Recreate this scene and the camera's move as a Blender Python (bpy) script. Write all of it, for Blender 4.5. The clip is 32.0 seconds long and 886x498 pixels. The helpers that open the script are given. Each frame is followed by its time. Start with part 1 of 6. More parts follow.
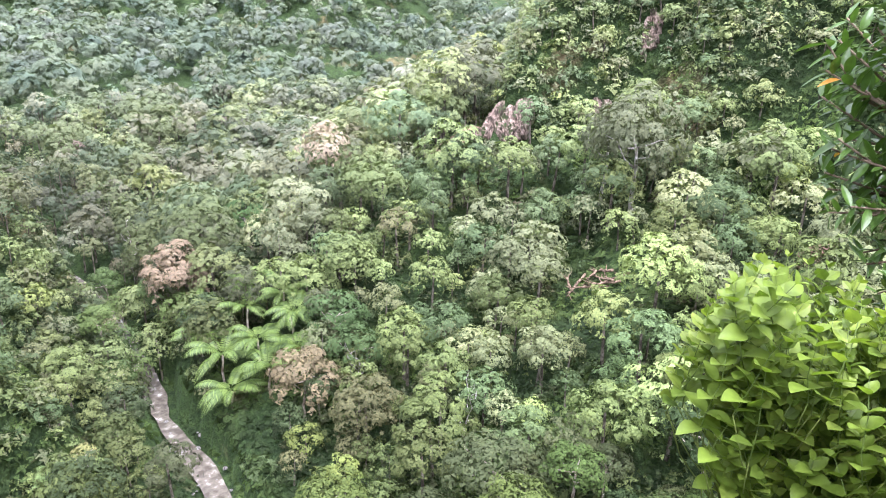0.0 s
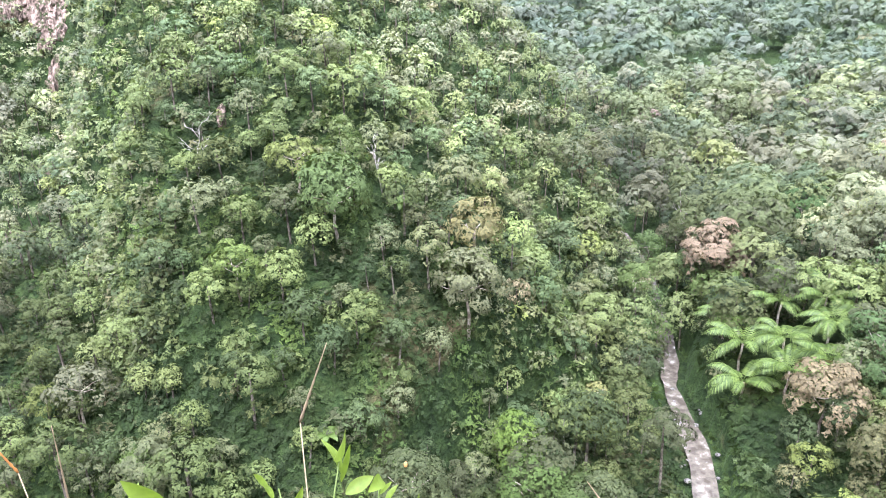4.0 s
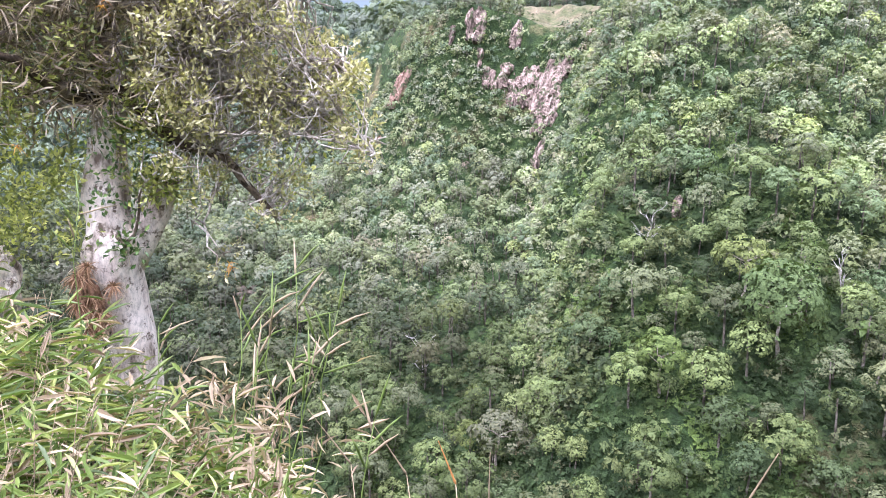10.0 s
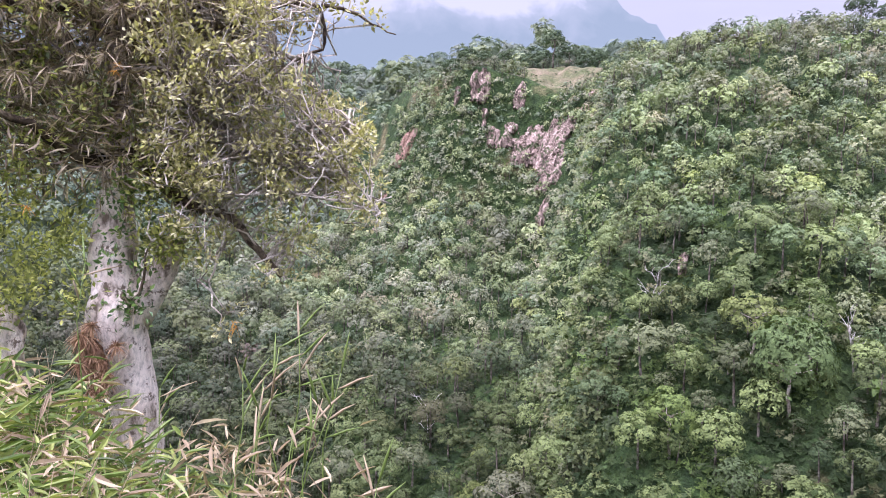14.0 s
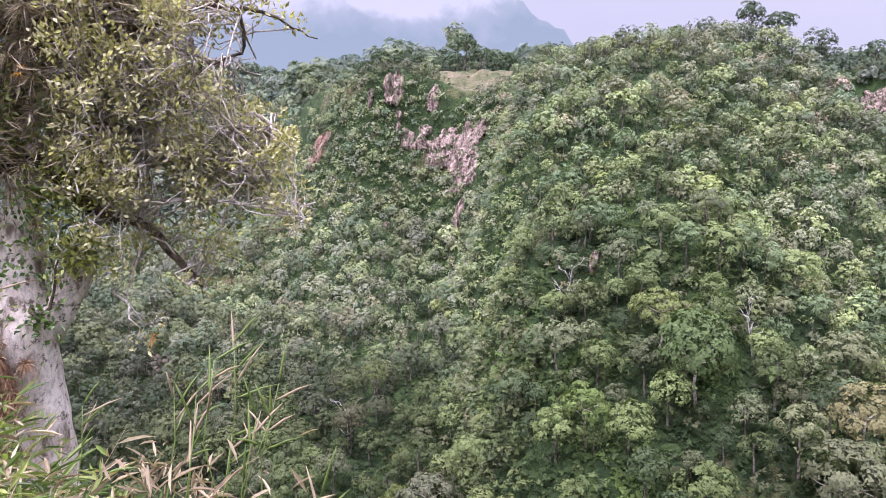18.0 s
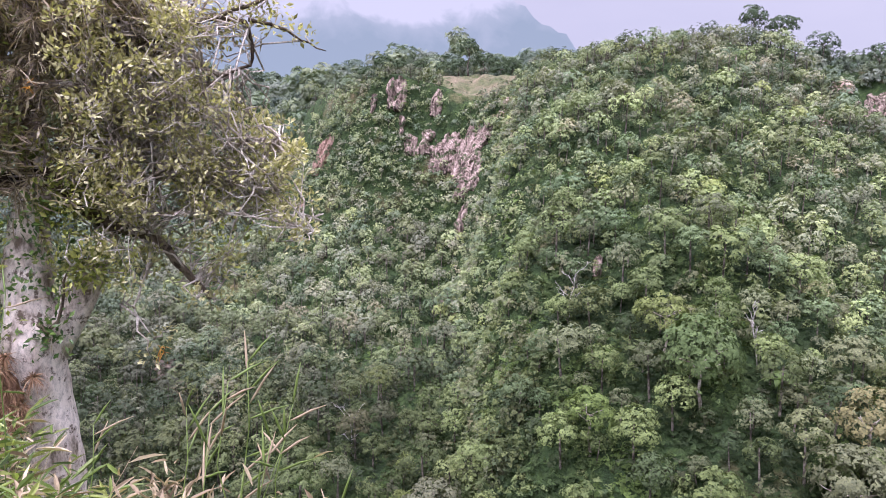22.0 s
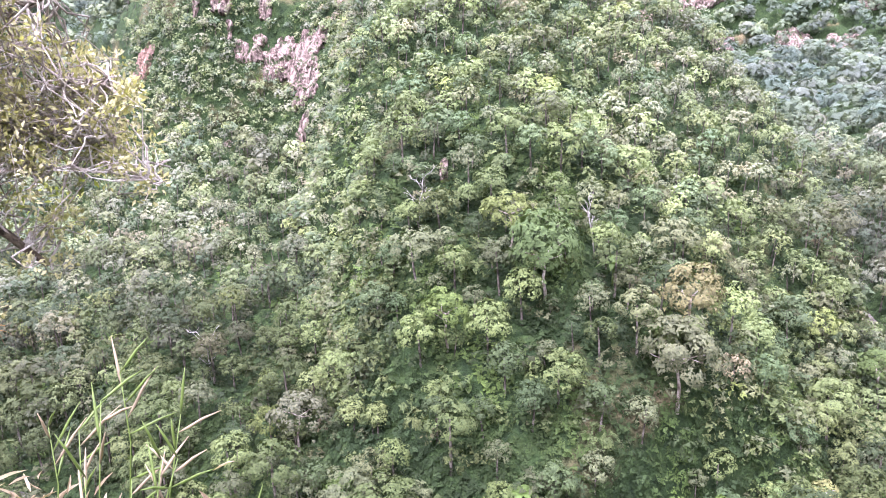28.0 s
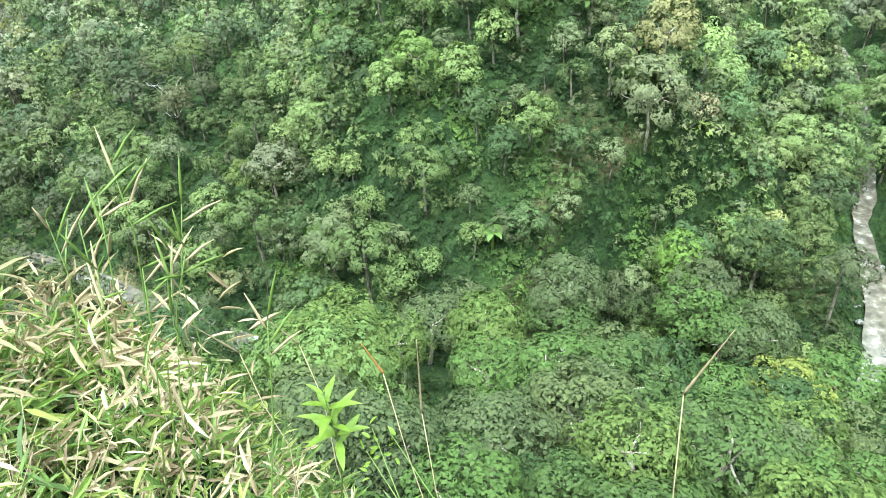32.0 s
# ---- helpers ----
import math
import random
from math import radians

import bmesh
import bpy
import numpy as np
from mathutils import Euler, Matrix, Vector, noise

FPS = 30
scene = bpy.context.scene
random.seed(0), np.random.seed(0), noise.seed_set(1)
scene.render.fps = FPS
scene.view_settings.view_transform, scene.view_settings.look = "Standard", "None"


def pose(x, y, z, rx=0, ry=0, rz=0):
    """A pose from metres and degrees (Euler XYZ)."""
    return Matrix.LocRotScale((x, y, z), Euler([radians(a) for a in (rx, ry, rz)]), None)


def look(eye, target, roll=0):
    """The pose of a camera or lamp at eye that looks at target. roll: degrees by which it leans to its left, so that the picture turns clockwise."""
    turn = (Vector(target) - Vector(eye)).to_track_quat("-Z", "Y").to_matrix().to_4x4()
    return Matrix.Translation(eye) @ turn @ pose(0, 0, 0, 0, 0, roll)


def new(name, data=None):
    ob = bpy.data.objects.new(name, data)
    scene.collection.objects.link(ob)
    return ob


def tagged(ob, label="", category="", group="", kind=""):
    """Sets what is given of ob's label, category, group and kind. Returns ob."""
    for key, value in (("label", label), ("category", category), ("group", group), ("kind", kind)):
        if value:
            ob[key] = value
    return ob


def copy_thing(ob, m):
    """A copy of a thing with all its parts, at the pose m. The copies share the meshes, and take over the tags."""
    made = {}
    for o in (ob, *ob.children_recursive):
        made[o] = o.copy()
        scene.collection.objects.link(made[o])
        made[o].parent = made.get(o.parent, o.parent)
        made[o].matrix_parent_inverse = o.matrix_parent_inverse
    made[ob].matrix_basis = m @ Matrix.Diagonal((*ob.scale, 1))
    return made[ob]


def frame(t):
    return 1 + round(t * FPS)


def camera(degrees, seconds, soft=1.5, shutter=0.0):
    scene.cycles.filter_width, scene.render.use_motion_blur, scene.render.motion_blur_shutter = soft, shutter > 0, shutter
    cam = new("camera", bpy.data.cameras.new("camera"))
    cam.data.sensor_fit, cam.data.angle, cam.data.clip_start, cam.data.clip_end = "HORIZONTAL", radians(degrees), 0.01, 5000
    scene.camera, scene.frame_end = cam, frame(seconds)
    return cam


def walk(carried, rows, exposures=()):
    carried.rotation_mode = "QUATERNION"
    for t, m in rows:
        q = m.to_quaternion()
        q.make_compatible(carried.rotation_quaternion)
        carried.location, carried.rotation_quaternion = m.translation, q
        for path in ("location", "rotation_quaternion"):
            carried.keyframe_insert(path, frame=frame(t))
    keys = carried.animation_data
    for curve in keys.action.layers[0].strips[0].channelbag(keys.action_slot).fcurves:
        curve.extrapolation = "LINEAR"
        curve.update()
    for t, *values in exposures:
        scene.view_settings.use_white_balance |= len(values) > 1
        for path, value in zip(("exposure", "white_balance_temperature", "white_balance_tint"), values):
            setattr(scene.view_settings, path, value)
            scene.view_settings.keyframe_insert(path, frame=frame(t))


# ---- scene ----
cam = camera(63.21, 32.0, soft=1.0)
PATH = [  # seconds, place in metres, turn in degrees
    (0.0, 0.122, -0.073, 0.084, 71.517, -1.204, -78.769),
    (0.5, 0.122, -0.073, 0.084, 70.433, -1.048, -75.269),
    (1.0, 0.122, -0.073, 0.084, 69.686, -1.132, -70.416),
    (1.5, 0.122, -0.073, 0.084, 69.284, -1.177, -66.507),
    (2.0, 0.122, -0.073, 0.084, 68.999, -0.997, -62.127),
    (2.5, 0.122, -0.073, 0.084, 68.794, -0.833, -56.046),
    (3.0, 0.122, -0.073, 0.084, 68.580, -0.182, -48.628),
    (3.5, 0.094, -0.059, 0.056, 68.857, 0.052, -41.415),
    (5.5, -0.021, -0.003, -0.057, 70.815, 0.438, -21.190),
    (6.0, -0.013, -0.004, -0.060, 71.219, -0.120, -15.337),
    (6.5, -0.010, -0.013, -0.068, 71.854, -0.718, -10.405),
    (7.0, -0.010, -0.028, -0.076, 72.567, -1.018, -6.531),
    (7.5, -0.010, -0.038, -0.064, 73.263, -1.173, -3.934),
    (8.0, -0.006, -0.036, -0.048, 73.873, -1.028, -2.307),
    (8.5, -0.003, -0.028, -0.032, 74.500, -0.796, -1.170),
    (9.0, -0.001, -0.022, -0.023, 75.111, -0.604, -0.567),
    (9.5, -0.000, -0.017, -0.021, 75.694, -0.618, -0.361),
    (10.0, 0.000, -0.014, -0.017, 76.258, -0.660, -0.145),
    (10.5, 0.001, -0.012, -0.014, 76.843, -0.659, 0.102),
    (11.0, 0.001, -0.011, -0.011, 77.363, -0.722, 0.274),
    (11.5, 0.000, -0.010, -0.011, 77.849, -0.761, 0.355),
    (12.0, 0.001, -0.010, -0.010, 78.265, -0.738, 0.276),
    (12.5, 0.002, -0.009, -0.008, 78.736, -0.739, 0.113),
    (13.0, 0.003, -0.009, -0.006, 79.350, -0.802, 0.164),
    (13.5, 0.003, -0.008, -0.004, 80.118, -0.591, 0.262),
    (14.0, 0.004, -0.006, -0.003, 80.792, -0.562, 0.271),
    (14.5, 0.006, -0.003, -0.001, 81.252, -0.736, 0.113),
    (16.5, 0.005, -0.002, 0.002, 82.234, -0.647, -1.869),
    (17.0, -0.008, -0.005, 0.004, 82.057, -0.595, -3.104),
    (17.5, -0.033, -0.013, 0.007, 81.379, -0.424, -4.917),
    (18.0, -0.063, -0.024, 0.012, 81.033, -0.412, -6.471),
    (18.5, -0.085, -0.032, 0.017, 81.156, -0.208, -7.181),
    (19.0, -0.095, -0.032, 0.023, 81.324, -0.233, -7.190),
    (19.5, -0.092, -0.026, 0.029, 81.644, -0.160, -6.560),
    (20.0, -0.081, -0.015, 0.034, 81.912, -0.229, -5.425),
    (20.5, -0.072, -0.005, 0.038, 81.938, -0.622, -4.649),
    (21.0, -0.073, 0.001, 0.042, 81.781, -0.802, -4.271),
    (21.5, -0.084, 0.003, 0.048, 81.658, -0.570, -4.907),
    (22.0, -0.098, 0.006, 0.056, 81.394, -0.218, -6.242),
    (22.5, -0.104, 0.010, 0.061, 80.985, -0.018, -7.286),
    (23.0, -0.104, 0.015, 0.067, 81.070, 0.183, -8.832),
    (23.5, -0.104, 0.022, 0.076, 81.527, 0.440, -9.850),
    (24.0, -0.106, 0.027, 0.083, 82.202, 1.060, -9.960),
    (24.5, -0.107, 0.028, 0.086, 82.743, 1.178, -9.820),
    (26.5, -0.150, 0.120, 0.150, 81.717, 1.195, -12.401),
    (27.0, -0.167, 0.170, 0.173, 79.457, 1.287, -14.981),
    (27.5, -0.183, 0.220, 0.197, 76.652, 1.330, -17.130),
    (28.0, -0.200, 0.270, 0.220, 73.837, 1.342, -18.856),
    (28.5, -0.217, 0.313, 0.240, 71.268, 1.463, -20.010),
    (29.0, -0.233, 0.357, 0.260, 69.004, 1.479, -20.725),
    (29.5, -0.250, 0.400, 0.280, 66.530, 1.366, -21.015),
    (30.0, -0.250, 0.400, 0.280, 63.981, 1.473, -21.157),
    (30.5, -0.250, 0.400, 0.280, 61.395, 1.661, -21.329),
    (31.0, -0.250, 0.400, 0.280, 58.814, 1.886, -21.467),
    (31.5, -0.250, 0.400, 0.280, 56.118, 2.039, -21.641),
    (32.0, -0.250, 0.400, 0.280, 53.761, 1.853, -21.644),
]
EXPOSURES = [  # seconds, stops, kelvin, tint
    (0.0, 1.52, 5650, 25), (3.5, 1.62, 5600, 24), (6.0, 1.64, 5450, 27), (7.0, 1.57, 5400, 31), (8.0, 1.49, 5400, 33), (9.0, 1.51, 5400, 33), (11.0, 1.28, 5500, 31), (12.0, 1.23, 5500, 33), (14.5, 0.99, 5550, 38),
    (18.0, 0.93, 5600, 39), (24.5, 0.81, 5600, 38), (27.0, 1.05, 5500, 40), (28.0, 1.74, 5500, 42), (29.0, 1.78, 5550, 21), (30.0, 1.68, 5600, 15), (32.0, 1.65, 5550, -9)]

# the view turns on the spot at a ledge above the gorge
rows = [(t, pose(x, y, z, rx, ry, rz)) for t, x, y, z, rx, ry, rz in PATH]
walk(cam, rows, EXPOSURES)

# ---- world and light: a bright overcast sky ----
world = bpy.data.worlds.new("overcast_sky")
scene.world = world
world.use_nodes = True
wn, wl = world.node_tree.nodes, world.node_tree.links
wn.clear()
w_out, w_bg = wn.new("ShaderNodeOutputWorld"), wn.new("ShaderNodeBackground")
w_sky = wn.new("ShaderNodeTexSky")
w_sky.sky_type, w_sky.sun_disc = "NISHITA", False
w_sky.sun_elevation, w_sky.sun_rotation = radians(68.7), radians(-130)
w_scale = wn.new("ShaderNodeVectorMath")
w_scale.operation = "SCALE"
w_scale.inputs["Scale"].default_value = 0.10
w_co, w_map, w_noise, w_ramp = (wn.new("ShaderNode" + k) for k in ("TexCoord", "Mapping", "TexNoise", "ValToRGB"))
w_map.inputs["Scale"].default_value = (2.0, 2.0, 6.0)
w_noise.inputs["Scale"].default_value, w_noise.inputs["Detail"].default_value = 1.6, 6
w_ramp.color_ramp.elements[0].position, w_ramp.color_ramp.elements[0].color = 0.32, (0.88, 0.9, 0.895, 1)
w_ramp.color_ramp.elements[1].position, w_ramp.color_ramp.elements[1].color = 0.66, (0.97, 0.98, 0.95, 1)
w_mix = wn.new("ShaderNodeMix")
w_mix.data_type = "RGBA"
w_mix.inputs["Factor"].default_value = 0.88
wl.new(w_co.outputs["Generated"], w_map.inputs["Vector"])
wl.new(w_map.outputs[0], w_noise.inputs["Vector"])
wl.new(w_noise.outputs["Fac"], w_ramp.inputs[0])
wl.new(w_sky.outputs[0], w_scale.inputs[0])
wl.new(w_scale.outputs[0], w_mix.inputs["A"])
wl.new(w_ramp.outputs[0], w_mix.inputs["B"])
wl.new(w_mix.outputs["Result"], w_bg.inputs["Color"])
w_sep = wn.new("ShaderNodeSeparateXYZ")
w_up = wn.new("ShaderNodeMapRange")  # an overcast sky is some three times brighter overhead than at the horizon
w_up.inputs["From Min"].default_value, w_up.inputs["From Max"].default_value = 0.22, 1.0
w_up.inputs["To Min"].default_value, w_up.inputs["To Max"].default_value = 0.43, 2.6
wl.new(w_co.outputs["Generated"], w_sep.inputs[0])
wl.new(w_sep.outputs["Z"], w_up.inputs["Value"])
wl.new(w_up.outputs[0], w_bg.inputs["Strength"])
wl.new(w_bg.outputs[0], w_out.inputs["Surface"])
sun = new("sun", bpy.data.lights.new("sun", "SUN"))
sun.data.energy, sun.data.angle, sun.data.color = 5.0, radians(48), (1.0, 0.96, 0.9)
sun.matrix_world = look((0, 0, 0), (0.3, 0.25, -1.0))


# ---- materials ----
def material(name, rough=0.8, spec=0.3):
    m = bpy.data.materials.new(name)
    m.use_nodes = True
    b = m.node_tree.nodes["Principled BSDF"]
    b.inputs["Roughness"].default_value = rough
    b.inputs["Specular IOR Level"].default_value = spec
    return m, m.node_tree.nodes, m.node_tree.links, b


def ramp(nodes, stops):
    r = nodes.new("ShaderNodeValToRGB")
    e = r.color_ramp.elements
    while len(e) < len(stops):
        e.new(0.5)
    for el, (p, c) in zip(e, stops):
        el.position, el.color = p, (*c, 1)
    return r


def noise_tex(nodes, links, scale, detail=5, vec=None, rough=0.55):
    n = nodes.new("ShaderNodeTexNoise")
    n.inputs["Scale"].default_value, n.inputs["Detail"].default_value = scale, detail
    n.inputs["Roughness"].default_value = rough
    if vec is None:
        vec = nodes.new("ShaderNodeTexCoord").outputs["Object"]
    links.new(vec, n.inputs["Vector"])
    return n


def bump_from(nodes, links, b, fac, strength, dist):
    n = nodes.new("ShaderNodeBump")
    n.inputs["Strength"].default_value, n.inputs["Distance"].default_value = strength, dist
    links.new(fac, n.inputs["Height"])
    links.new(n.outputs[0], b.inputs["Normal"])


def mixed(nodes, links, kind, fac, a, b):
    n = nodes.new("ShaderNodeMix")
    n.data_type, n.blend_type = "RGBA", kind
    for slot, v in (("Factor", fac), ("A", a), ("B", b)):
        if isinstance(v, (int, float)):
            n.inputs[slot].default_value = v
        elif isinstance(v, tuple):
            n.inputs[slot].default_value = (*v, 1)
        else:
            links.new(v, n.inputs[slot])
    return n.outputs["Result"]


def canopy_material(name, cells):
    """Foliage whose species colour comes with each tree; every spray is broken up into small leaves with gaps between them."""
    m, nodes, links, b = material(name, 0.75, 0.12)
    tint = nodes.new("ShaderNodeAttribute")
    tint.attribute_name = "tint"
    geo = nodes.new("ShaderNodeNewGeometry")
    vor = nodes.new("ShaderNodeTexVoronoi")
    vor.inputs["Scale"].default_value = cells
    links.new(geo.outputs["Position"], vor.inputs["Vector"])
    leaf = nodes.new("ShaderNodeSeparateColor")
    links.new(vor.outputs["Color"], leaf.inputs[0])
    one = ramp(nodes, [(0.0, (0.7, 0.72, 0.74)), (0.55, (1.0, 1.0, 1.0)), (1.0, (1.14, 1.12, 1.06))])
    links.new(leaf.outputs[0], one.inputs[0])
    vary = ramp(nodes, [(0.0, (0.86, 0.88, 0.9)), (0.6, (1.0, 1.0, 1.0)), (1.0, (1.08, 1.07, 1.03))])
    links.new(geo.outputs["Random Per Island"], vary.inputs[0])
    col = mixed(nodes, links, "MULTIPLY", 1.0, tint.outputs["Color"], vary.outputs[0])
    col = mixed(nodes, links, "MULTIPLY", 1.0, col, one.outputs[0])
    links.new(col, b.inputs["Base Color"])
    bump_from(nodes, links, b, vor.outputs["Distance"], 0.35, 0.12)
    tr = nodes.new("ShaderNodeBsdfTranslucent")
    links.new(mixed(nodes, links, "MULTIPLY", 1.0, col, (1.1, 1.25, 0.6)), tr.inputs["Color"])
    add = nodes.new("ShaderNodeMixShader")
    add.inputs[0].default_value = 0.2
    links.new(b.outputs[0], add.inputs[1])
    links.new(tr.outputs[0], add.inputs[2])
    gap = nodes.new("ShaderNodeMath")
    gap.operation = "GREATER_THAN"
    gap.inputs[1].default_value = 0.6
    links.new(vor.outputs["Distance"], gap.inputs[0])
    clear = nodes.new("ShaderNodeBsdfTransparent")
    cut = nodes.new("ShaderNodeMixShader")
    links.new(gap.outputs[0], cut.inputs[0])
    links.new(add.outputs[0], cut.inputs[1])
    links.new(clear.outputs[0], cut.inputs[2])
    links.new(cut.outputs[0], nodes["Material Output"].inputs["Surface"])
    return m


def leaf_material(name, dark, mid, light, rough=0.45, through_light=0.3):
    m, nodes, links, b = material(name, rough, 0.4)
    geo = nodes.new("ShaderNodeNewGeometry")
    r = ramp(nodes, [(0.0, dark), (0.5, mid), (1.0, light)])
    links.new(geo.outputs["Random Per Island"], r.inputs[0])
    n = noise_tex(nodes, links, 40.0, 3)
    v = ramp(nodes, [(0.3, (0.8, 0.8, 0.8)), (0.7, (1.15, 1.15, 1.1))])
    links.new(n.outputs["Fac"], v.inputs[0])
    col = mixed(nodes, links, "MULTIPLY", 1.0, r.outputs[0], v.outputs[0])
    links.new(col, b.inputs["Base Color"])
    tr = nodes.new("ShaderNodeBsdfTranslucent")
    links.new(mixed(nodes, links, "MULTIPLY", 1.0, col, (1.2, 1.3, 0.6)), tr.inputs["Color"])
    add = nodes.new("ShaderNodeMixShader")
    add.inputs[0].default_value = through_light
    links.new(b.outputs[0], add.inputs[1])
    links.new(tr.outputs[0], add.inputs[2])
    links.new(add.outputs[0], nodes["Material Output"].inputs["Surface"])
    return m


def bark_material(name, dark, mid, light, scale=6.0):
    m, nodes, links, b = material(name, 0.9, 0.15)
    co = nodes.new("ShaderNodeTexCoord")
    mp = nodes.new("ShaderNodeMapping")
    mp.inputs["Scale"].default_value = (1, 1, 0.5)
    links.new(co.outputs["Object"], mp.inputs["Vector"])
    big = noise_tex(nodes, links, scale * 0.6, 5, mp.outputs[0], 0.65)
    fine = noise_tex(nodes, links, scale * 6, 6, mp.outputs[0], 0.75)
    spots = noise_tex(nodes, links, scale * 1.7, 6, co.outputs["Object"], 0.7)
    r = ramp(nodes, [(0.4, dark), (0.47, mid), (0.57, light)])
    links.new(big.outputs["Fac"], r.inputs[0])
    v = ramp(nodes, [(0.34, (0.55, 0.55, 0.52)), (0.54, (1.1, 1.1, 1.1))])
    links.new(fine.outputs["Fac"], v.inputs[0])
    where = ramp(nodes, [(0.57, (0, 0, 0)), (0.62, (1, 1, 1))])
    links.new(spots.outputs["Fac"], where.inputs[0])
    col = mixed(nodes, links, "MULTIPLY", 1.0, r.outputs[0], v.outputs[0])
    links.new(mixed(nodes, links, "MIX", where.outputs[0], col, tuple(0.9 * c for c in dark)), b.inputs["Base Color"])
    bump_from(nodes, links, b, fine.outputs["Fac"], 0.8, 0.02)
    return m


def rock_material(name, dark, mid, light, scale=0.35, stretch=0.13):
    """Weathered rock with upright streaks, stains and thin plant cover."""
    m, nodes, links, b = material(name, 0.95, 0.12)
    co = nodes.new("ShaderNodeTexCoord")
    mp = nodes.new("ShaderNodeMapping")
    mp.inputs["Scale"].default_value = (1.0, 1.0, stretch)
    links.new(co.outputs["Object"], mp.inputs["Vector"])
    big = noise_tex(nodes, links, scale * 1.6, 7, mp.outputs[0], 0.7)
    fine = noise_tex(nodes, links, scale * 9, 6, mp.outputs[0], 0.7)
    patch = noise_tex(nodes, links, scale * 1.3, 6, co.outputs["Object"], 0.7)
    r = ramp(nodes, [(0.41, dark), (0.49, mid), (0.6, light)])
    links.new(big.outputs["Fac"], r.inputs[0])
    v = ramp(nodes, [(0.36, (0.42, 0.4, 0.38)), (0.58, (1.08, 1.08, 1.08))])
    links.new(fine.outputs["Fac"], v.inputs[0])
    col = mixed(nodes, links, "MULTIPLY", 1.0, r.outputs[0], v.outputs[0])
    moss = ramp(nodes, [(0.53, (0, 0, 0)), (0.57, (1, 1, 1))])
    links.new(patch.outputs["Fac"], moss.inputs[0])
    col = mixed(nodes, links, "MIX", moss.outputs[0], col, (0.06, 0.07, 0.035))
    links.new(col, b.inputs["Base Color"])
    bump_from(nodes, links, b, fine.outputs["Fac"], 0.7, 0.2)
    return m


def ground_material():
    m, nodes, links, b = material("undergrowth", 0.9, 0.15)
    geo = nodes.new("ShaderNodeNewGeometry")
    pos = geo.outputs["Position"]
    big, mid, fine = (noise_tex(nodes, links, s, 6, pos, 0.62) for s in (0.06, 0.5, 2.6))
    green = ramp(nodes, [(0.3, (0.014, 0.026, 0.010)), (0.5, (0.028, 0.05, 0.015)), (0.72, (0.05, 0.08, 0.024))])
    links.new(mid.outputs["Fac"], green.inputs[0])
    dry = ramp(nodes, [(0.35, (0.10, 0.095, 0.04)), (0.65, (0.19, 0.15, 0.085))])
    links.new(mid.outputs["Fac"], dry.inputs[0])
    where = ramp(nodes, [(0.58, (0, 0, 0)), (0.68, (1, 1, 1))])
    links.new(big.outputs["Fac"], where.inputs[0])
    col = mixed(nodes, links, "MIX", where.outputs[0], green.outputs[0], dry.outputs[0])
    v = ramp(nodes, [(0.3, (0.5, 0.5, 0.5)), (0.68, (1.3, 1.3, 1.25))])
    links.new(fine.outputs["Fac"], v.inputs[0])
    links.new(mixed(nodes, links, "MULTIPLY", 1.0, col, v.outputs[0]), b.inputs["Base Color"])
    bump_from(nodes, links, b, fine.outputs["Fac"], 1.0, 0.6)
    return m


def water_material():
    m, nodes, links, b = material("stream_water", 0.12, 0.5)
    geo = nodes.new("ShaderNodeNewGeometry")
    n = noise_tex(nodes, links, 0.9, 4, geo.outputs["Position"])
    r = ramp(nodes, [(0.38, (0.06, 0.052, 0.04)), (0.58, (0.12, 0.106, 0.085)), (0.68, (0.24, 0.225, 0.2)), (0.76, (0.6, 0.59, 0.57))])
    links.new(n.outputs["Fac"], r.inputs[0])
    links.new(r.outputs[0], b.inputs["Base Color"])
    n2 = noise_tex(nodes, links, 5.0, 4, geo.outputs["Position"])
    bump_from(nodes, links, b, n2.outputs["Fac"], 0.35, 0.08)
    return m


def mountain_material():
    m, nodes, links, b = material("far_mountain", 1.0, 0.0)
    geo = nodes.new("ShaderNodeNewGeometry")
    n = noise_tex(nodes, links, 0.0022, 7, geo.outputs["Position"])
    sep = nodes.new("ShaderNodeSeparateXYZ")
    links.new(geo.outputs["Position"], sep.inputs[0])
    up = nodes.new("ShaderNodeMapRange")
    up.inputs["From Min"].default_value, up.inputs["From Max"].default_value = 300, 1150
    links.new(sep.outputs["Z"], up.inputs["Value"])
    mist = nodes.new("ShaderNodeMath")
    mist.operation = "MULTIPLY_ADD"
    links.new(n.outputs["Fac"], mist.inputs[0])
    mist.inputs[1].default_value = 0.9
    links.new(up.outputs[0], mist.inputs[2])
    # blue haze and the paling towards cloud are painted into this emission
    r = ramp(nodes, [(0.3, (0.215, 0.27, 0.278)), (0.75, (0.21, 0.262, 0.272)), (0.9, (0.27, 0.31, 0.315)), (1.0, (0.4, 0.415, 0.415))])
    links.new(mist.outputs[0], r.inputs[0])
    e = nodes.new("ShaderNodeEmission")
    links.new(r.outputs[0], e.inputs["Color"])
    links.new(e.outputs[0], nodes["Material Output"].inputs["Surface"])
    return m


